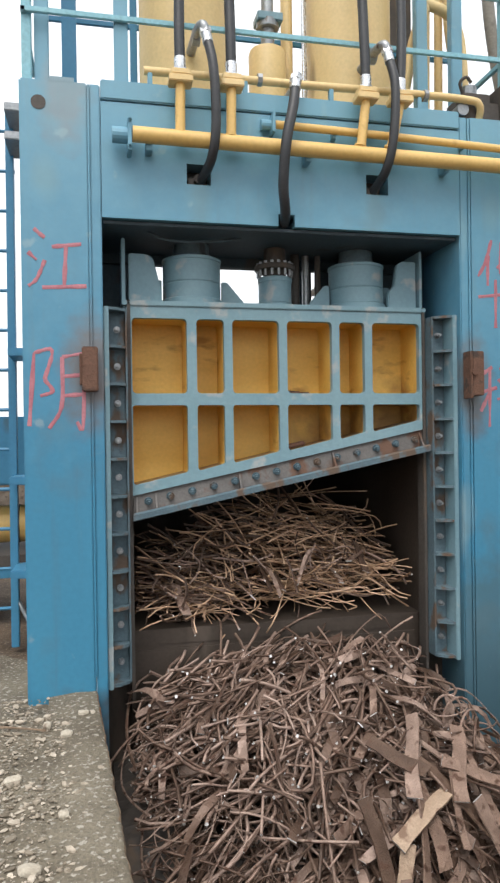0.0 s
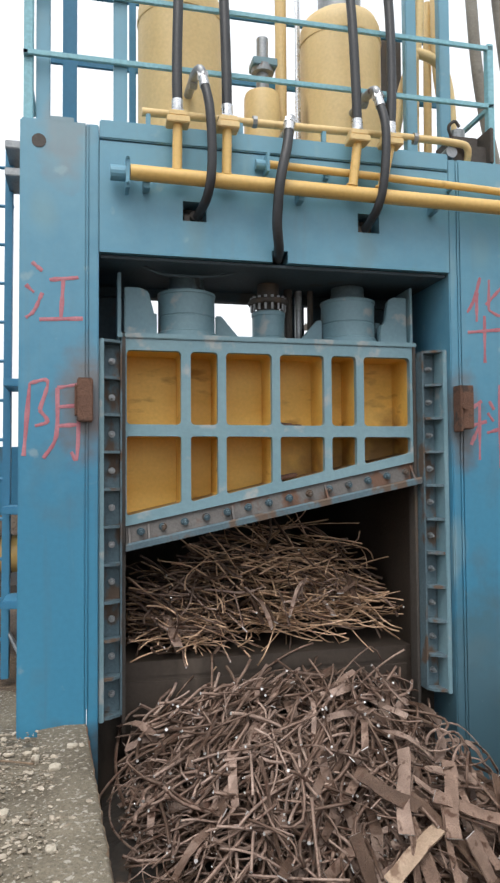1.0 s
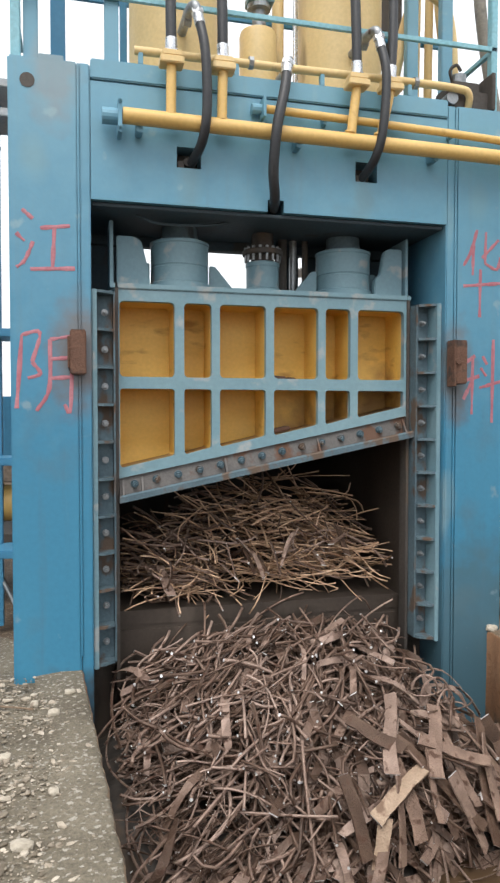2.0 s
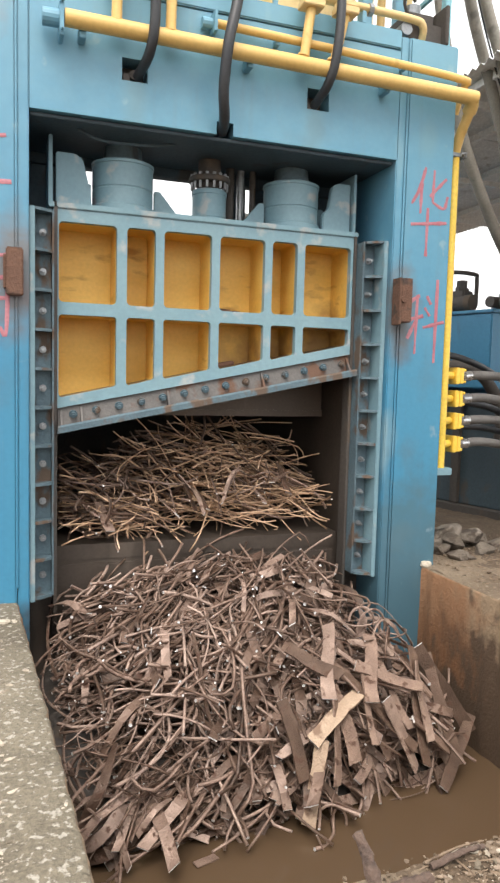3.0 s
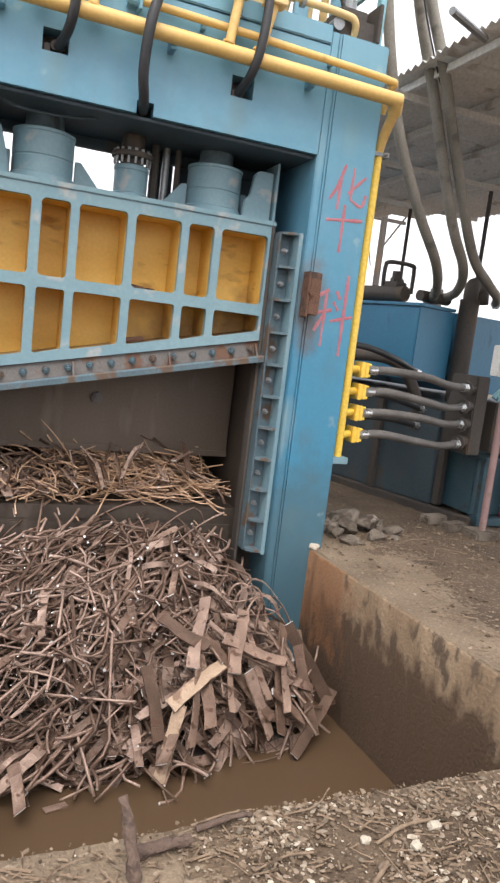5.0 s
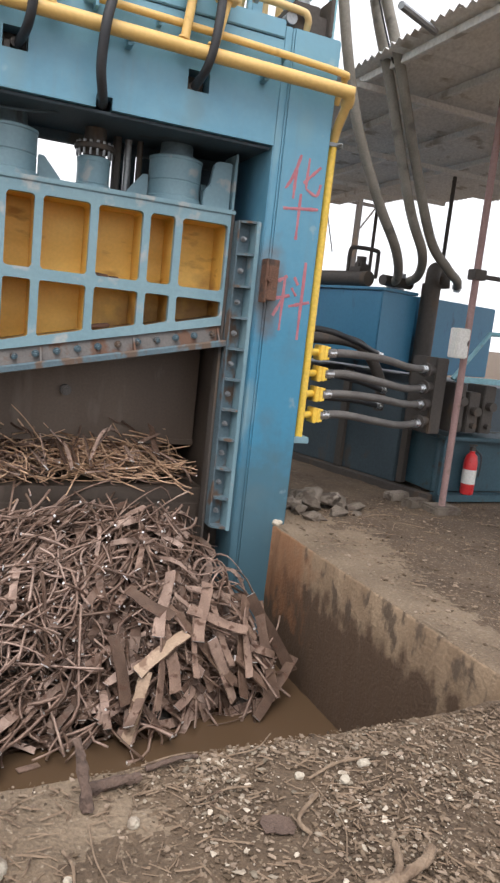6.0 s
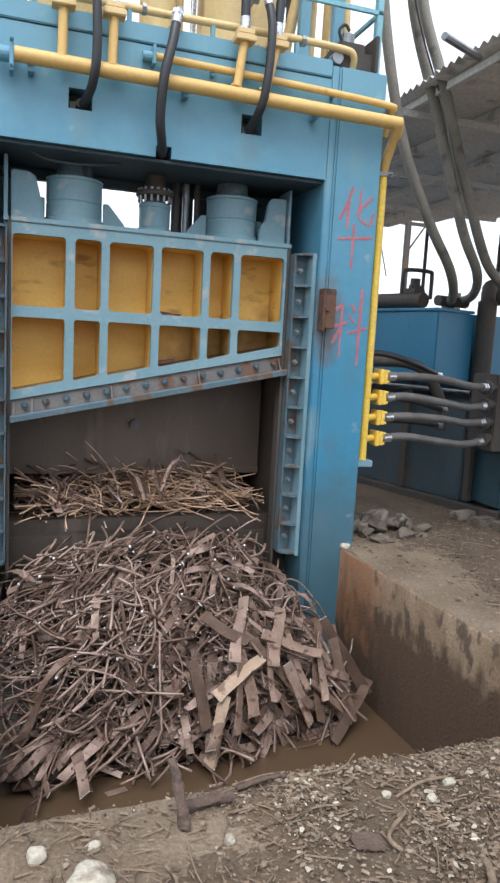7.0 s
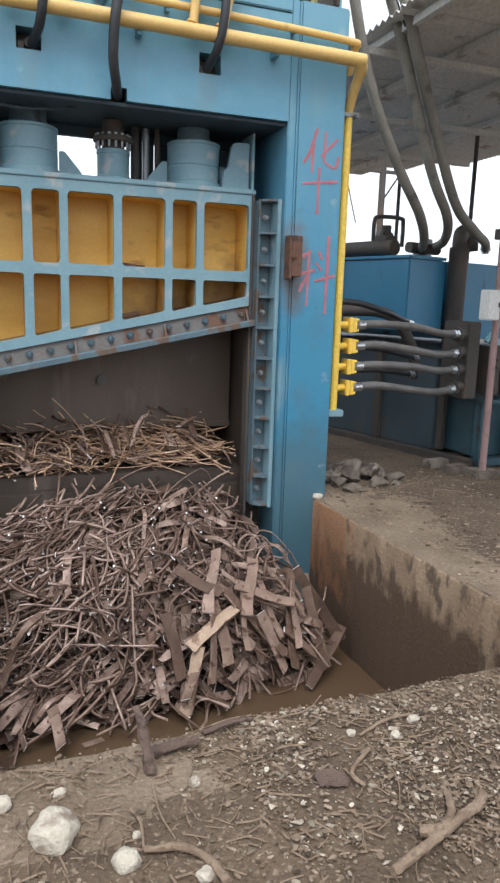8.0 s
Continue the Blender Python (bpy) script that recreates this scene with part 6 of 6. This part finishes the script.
for i in range(44):
    a, d = rr.uniform(0, 6.28), rr.random() ** 0.6
    s = rr.uniform(0.055, 0.145) * (1.2 - 0.5 * d)
    stone("rubble", 2.25 + 0.48 * d * math.cos(a), 0.62 + 0.5 * d * math.sin(a), rr.uniform(0.0, 0.16) * (1 - d), s * 1.25, s, s * 0.75, ROCK, 70 + i, "broken grey concrete lump in a rubble heap", "rubble", "rubble beside the column", rr.uniform(0, 180))


def root(pts, r0, r1, label, name="dry_root", material=ROOT):
    r0, r1 = 0.55 * r0, 0.55 * r1
    p = curve(pts, 8)
    rad = [r0 + (r1 - r0) * k / (len(p) - 1) + 0.12 * r0 * noise.noise((k * 0.8, pts[0][0], 1)) for k in range(len(p))]
    bm = tube(p, r0, 9, True, rad)
    for v in bm.verts:
        v.co += Vector((0.35 * r0 * noise.noise(v.co * 45), 0.35 * r0 * noise.noise(v.co * 45 + Vector((9, 0, 0))), 0.3 * r0 * noise.noise(v.co * 60)))
    tagged(part(name, bm, material, None, smooth=True), label, "root", "dry roots")


root([(0.138, -3.736, 0.02), (0.294, -3.683, 0.03), (0.469, -3.616, 0.035), (0.565, -3.578, 0.03), (0.612, -3.536, 0.025)], 0.028, 0.036, "thick pale dry root on the earth")
root([(0.306, -3.619, 0.02), (0.372, -3.645, 0.04), (0.459, -3.578, 0.03), (0.506, -3.477, 0.02)], 0.04, 0.02, "curled pale root on the earth")
root([(-0.543, -3.418, 0.015), (-0.442, -3.454, 0.03), (-0.37, -3.517, 0.02), (-0.339, -3.613, 0.015)], 0.02, 0.026, "crooked dry root on the earth")
root([(-0.545, -3.404, 0.012), (-0.534, -3.303, 0.02), (-0.552, -3.224, 0.012)], 0.008, 0.01, "thin bent twig on the earth")
root([(-0.442, -3.397, 0.01), (-0.463, -3.277, 0.014), (-0.455, -3.126, 0.008)], 0.005, 0.006, "thin wiry twig on the earth")
root([(0.254, -3.356, 0.012), (0.237, -3.289, 0.025), (0.372, -3.173, 0.012)], 0.013, 0.016, "short curved root on the earth")
root([(-0.075, -3.106, 0.012), (0.042, -3.077, 0.020), (0.147, -3.070, 0.010)], 0.006, 0.008, "thin straight twig on the earth")
root([(0.378, -3.088, 0.015), (0.527, -3.038, 0.025), (0.653, -3.021, 0.015)], 0.011, 0.012, "dark straight stick on the earth")
root([(0.318, -3.487, 0.008), (0.388, -3.337, 0.014), (0.387, -3.100, 0.008)], 0.004, 0.005, "thin wiry twig on the earth")
root([(0.075, -3.262, 0.012), (0.119, -3.242, 0.014), (0.183, -3.211, 0.012)], 0.008, 0.008, "short pale stick on the earth")
root([(-0.218, -2.874, 0.020), (-0.090, -2.856, 0.030), (0.015, -2.839, 0.020)], 0.008, 0.006, "thin stick along the pit edge")
root([(0.117, -2.886, 0.015), (0.255, -2.868, 0.020), (0.353, -2.786, 0.020)], 0.007, 0.005, "thin stick along the pit edge")
root([(-1.964, -0.440, 0.015), (-1.772, -0.513, 0.020), (-1.598, -0.575, 0.012)], 0.012, 0.01, "brown stick on dusty concrete")
root([(2.472, 0.103, 0.050), (2.775, 0.242, 0.060), (3.027, 0.208, 0.050)], 0.007, 0.006, "thin stick on the earth")
root([(2.672, -0.196, 0.050), (2.824, -0.051, 0.070), (3.077, -0.107, 0.040)], 0.006, 0.006, "thin stick on the earth")
# the splintered stump at the water's edge
root([(-0.444, -3.05, 0.0), (-0.459, -2.986, 0.119), (-0.474, -2.921, 0.198)], 0.042, 0.024, "splintered dark stump of wood at the pit edge", "wood_stump", ROTTEN_WOOD)
root([(-0.417, -2.949, 0.01), (-0.321, -2.954, 0.03), (-0.239, -2.936, 0.02)], 0.045, 0.03, "splintered dark piece of wood at the pit edge", "wood_stump", ROTTEN_WOOD)
root([(-0.201, -2.886, 0.010), (-0.095, -2.878, 0.030), (0.011, -2.850, 0.010)], 0.02, 0.014, "splintered dark piece of wood at the pit edge", "wood_stump", ROTTEN_WOOD)
bm = bmesh.new()
bmesh.ops.create_grid(bm, x_segments=6, y_segments=4, size=0.5)
for v in bm.verts:
    v.co.z = 0.15 * noise.noise(v.co * 3) + 0.08
    v.co.x *= 1 - 0.5 * abs(v.co.y)
bmesh.ops.solidify(bm, geom=bm.faces[:], thickness=0.05)
turned(bm, pose(0.159, -3.288, 0.012, 6, 4, -15) @ Matrix.Diagonal((0.13, 0.08, 0.06, 1)))
tagged(part("rusty_flake", bm, ROTTEN_WOOD, None, smooth=True), "curled rusty sheet flake on the earth", "scrap flake")
for i, (x, y, rz, s) in enumerate(((-0.86, -1.55, 40, 0.10), (-0.95, -1.35, 80, 0.12), (-0.42, -1.25, 20, 0.07))):
    bm = box(-s, s, -0.025, 0.025, -0.004, 0.004, 0.002)
    tagged(part("floating_strip", turned(bm, pose(x, y, -1.045, 0, 5, rz)), SCRAP, None), "rusty strip half sunk in the muddy water", "scrap strip", "sunk strips")


def gravel(zones, material, seed, label):
    """Loose crumbs, chips and stones on the ground round the pit."""
    rng = random.Random(seed)
    verts, faces = [], []
    shapes = []
    for k in range(8):
        bm = bmesh.new()
        bmesh.ops.create_icosphere(bm, subdivisions=1, radius=1)
        for v in bm.verts:
            v.co *= 1 + 0.7 * noise.noise(v.co * 1.6 + Vector((k * 7, 0, 0)))
        bm.verts.index_update()
        shapes.append((np.array([v.co[:] for v in bm.verts]), [tuple(v.index for v in f.verts) for f in bm.faces]))
        bm.free()
    for x0, x1, y0, y1, n, s0, s1 in zones:
        for _ in range(n):
            x, y = rng.uniform(x0, x1), rng.uniform(y0, y1)
            edge = -1.345 + 0.0602 * (0.45 - y)
            if (y > -2.87 + 0.047 * (x + 1.145) and edge - 0.02 < x < 1.75) or noise.noise((x * 2.5, y * 2.5, 6)) < rng.uniform(-0.5, 0.2):
                continue
            if -1.2 < x < -0.28 + 0.1 * noise.noise((y * 4, 0, 3)) and -3.4 < y < -2.7 and rng.random() < 0.82:
                continue
            s = s0 + (s1 - s0) * rng.random() ** 3
            v, f = shapes[rng.randrange(8)]
            a = rng.uniform(0, 6.28)
            r = np.array([[math.cos(a), -math.sin(a), 0], [math.sin(a), math.cos(a), 0], [0, 0, 1]])
            w = (v * (s * rng.uniform(0.8, 1.9), s, s * rng.uniform(0.35, 0.7))) @ r.T + (x, y, rise(x, y) + 0.018 * noise.noise((x * 2.2, y * 2.2, 0)) + s * 0.3)
            base = len(verts)
            verts.extend(w.tolist())
            faces.extend(tuple(i + base for i in q) for q in f)
    me = bpy.data.meshes.new("gravel")
    me.from_pydata(verts, [], faces)
    me.materials.append(material)
    tagged(new("gravel", me), label, "gravel", kind="stuff")


gravel([(-1.0, 1.7, -3.0, -2.80, 3600, 0.002, 0.010), (-1.2, 2.6, -4.2, -2.78, 12000, 0.002, 0.011), (1.75, 4.6, -2.8, 1.0, 3200, 0.004, 0.016), (-0.1, 1.1, -3.7, -2.8, 4200, 0.003, 0.012)], GRAVEL, 9, "loose brown gravel and crumbs on the earth")
gravel([(-2.6, -1.2, -3.2, -0.05, 9000, 0.002, 0.010), (-2.3, -1.2, -2.2, -0.05, 1300, 0.005, 0.020), (-0.1, 1.3, -3.6, -2.82, 1500, 0.003, 0.012), (-1.2, 2.4, -4.2, -2.85, 900, 0.003, 0.010)], CHIPS, 19, "pale stone chips scattered on the ground")



def litter():
    """Thin twigs, fibres and flakes trodden into the earth."""
    rng = random.Random(77)
    verts, faces = [], []
    for k in range(1500):
        x, y = rng.uniform(-1.2, 2.2), rng.uniform(-4.0, -2.8)
        if k > 1150:
            x, y = rng.uniform(1.8, 4.2), rng.uniform(-2.4, 0.6)
        elif y > -2.92 + 0.047 * (x + 1.145):
            y -= 0.14
        z = rise(x, y) + 0.018 * noise.noise((x * 2.2, y * 2.2, 0)) + 0.006
        a, ln, w = rng.uniform(0, 6.28), rng.uniform(0.015, 0.10), rng.uniform(0.0015, 0.004)
        d, e = Vector((math.cos(a), math.sin(a), 0)), Vector((-math.sin(a), math.cos(a), 0))
        base = len(verts)
        for u in (-0.5, 0.0, 0.5):
            c = Vector((x, y, z)) + d * ln * u + e * ln * 0.2 * (0.25 - u * u) * rng.uniform(-1, 1)
            verts += [tuple(c - e * w), tuple(c + Vector((0, 0, w * 1.5))), tuple(c + e * w)]
        for i in (0, 3):
            faces += [(base + i, base + i + 1, base + i + 4, base + i + 3), (base + i + 1, base + i + 2, base + i + 5, base + i + 4)]
    me = bpy.data.meshes.new("litter")
    me.from_pydata(verts, [], faces)
    me.materials.append(ROOT)
    tagged(new("litter", me), "thin dry twigs and fibres trodden into the earth", "litter", kind="stuff")


litter()

# ---- what moves ----
PRESS_PATH = [(0.0, 1.60), (1.2, 1.60), (2.0, 1.46), (2.5, 1.30), (3.0, 1.15), (3.5, 1.00), (4.0, 0.87), (4.5, 0.75), (5.0, 0.62), (5.3, 0.57), (6.0, 0.56), (8.0, 0.56)]


def motions():
    walk(press, [(t, pose(0, 1.05, z)) for t, z in PRESS_PATH])
    top = 1.22
    for k, (layer, z) in enumerate(BUNDLE_LAYERS):
        rows = []
        for t, p in PRESS_PATH:
            squeeze = min(1.0, (max(p, 0.72) - BED_Z) / (top - BED_Z))
            dz = (z - BED_Z) * (squeeze - 1) * 1.05
            out = -0.05 * (1 - squeeze) * k / LAYERS
            rows.append((t, pose(0, out, dz)))
        walk(layer, rows)


motions()
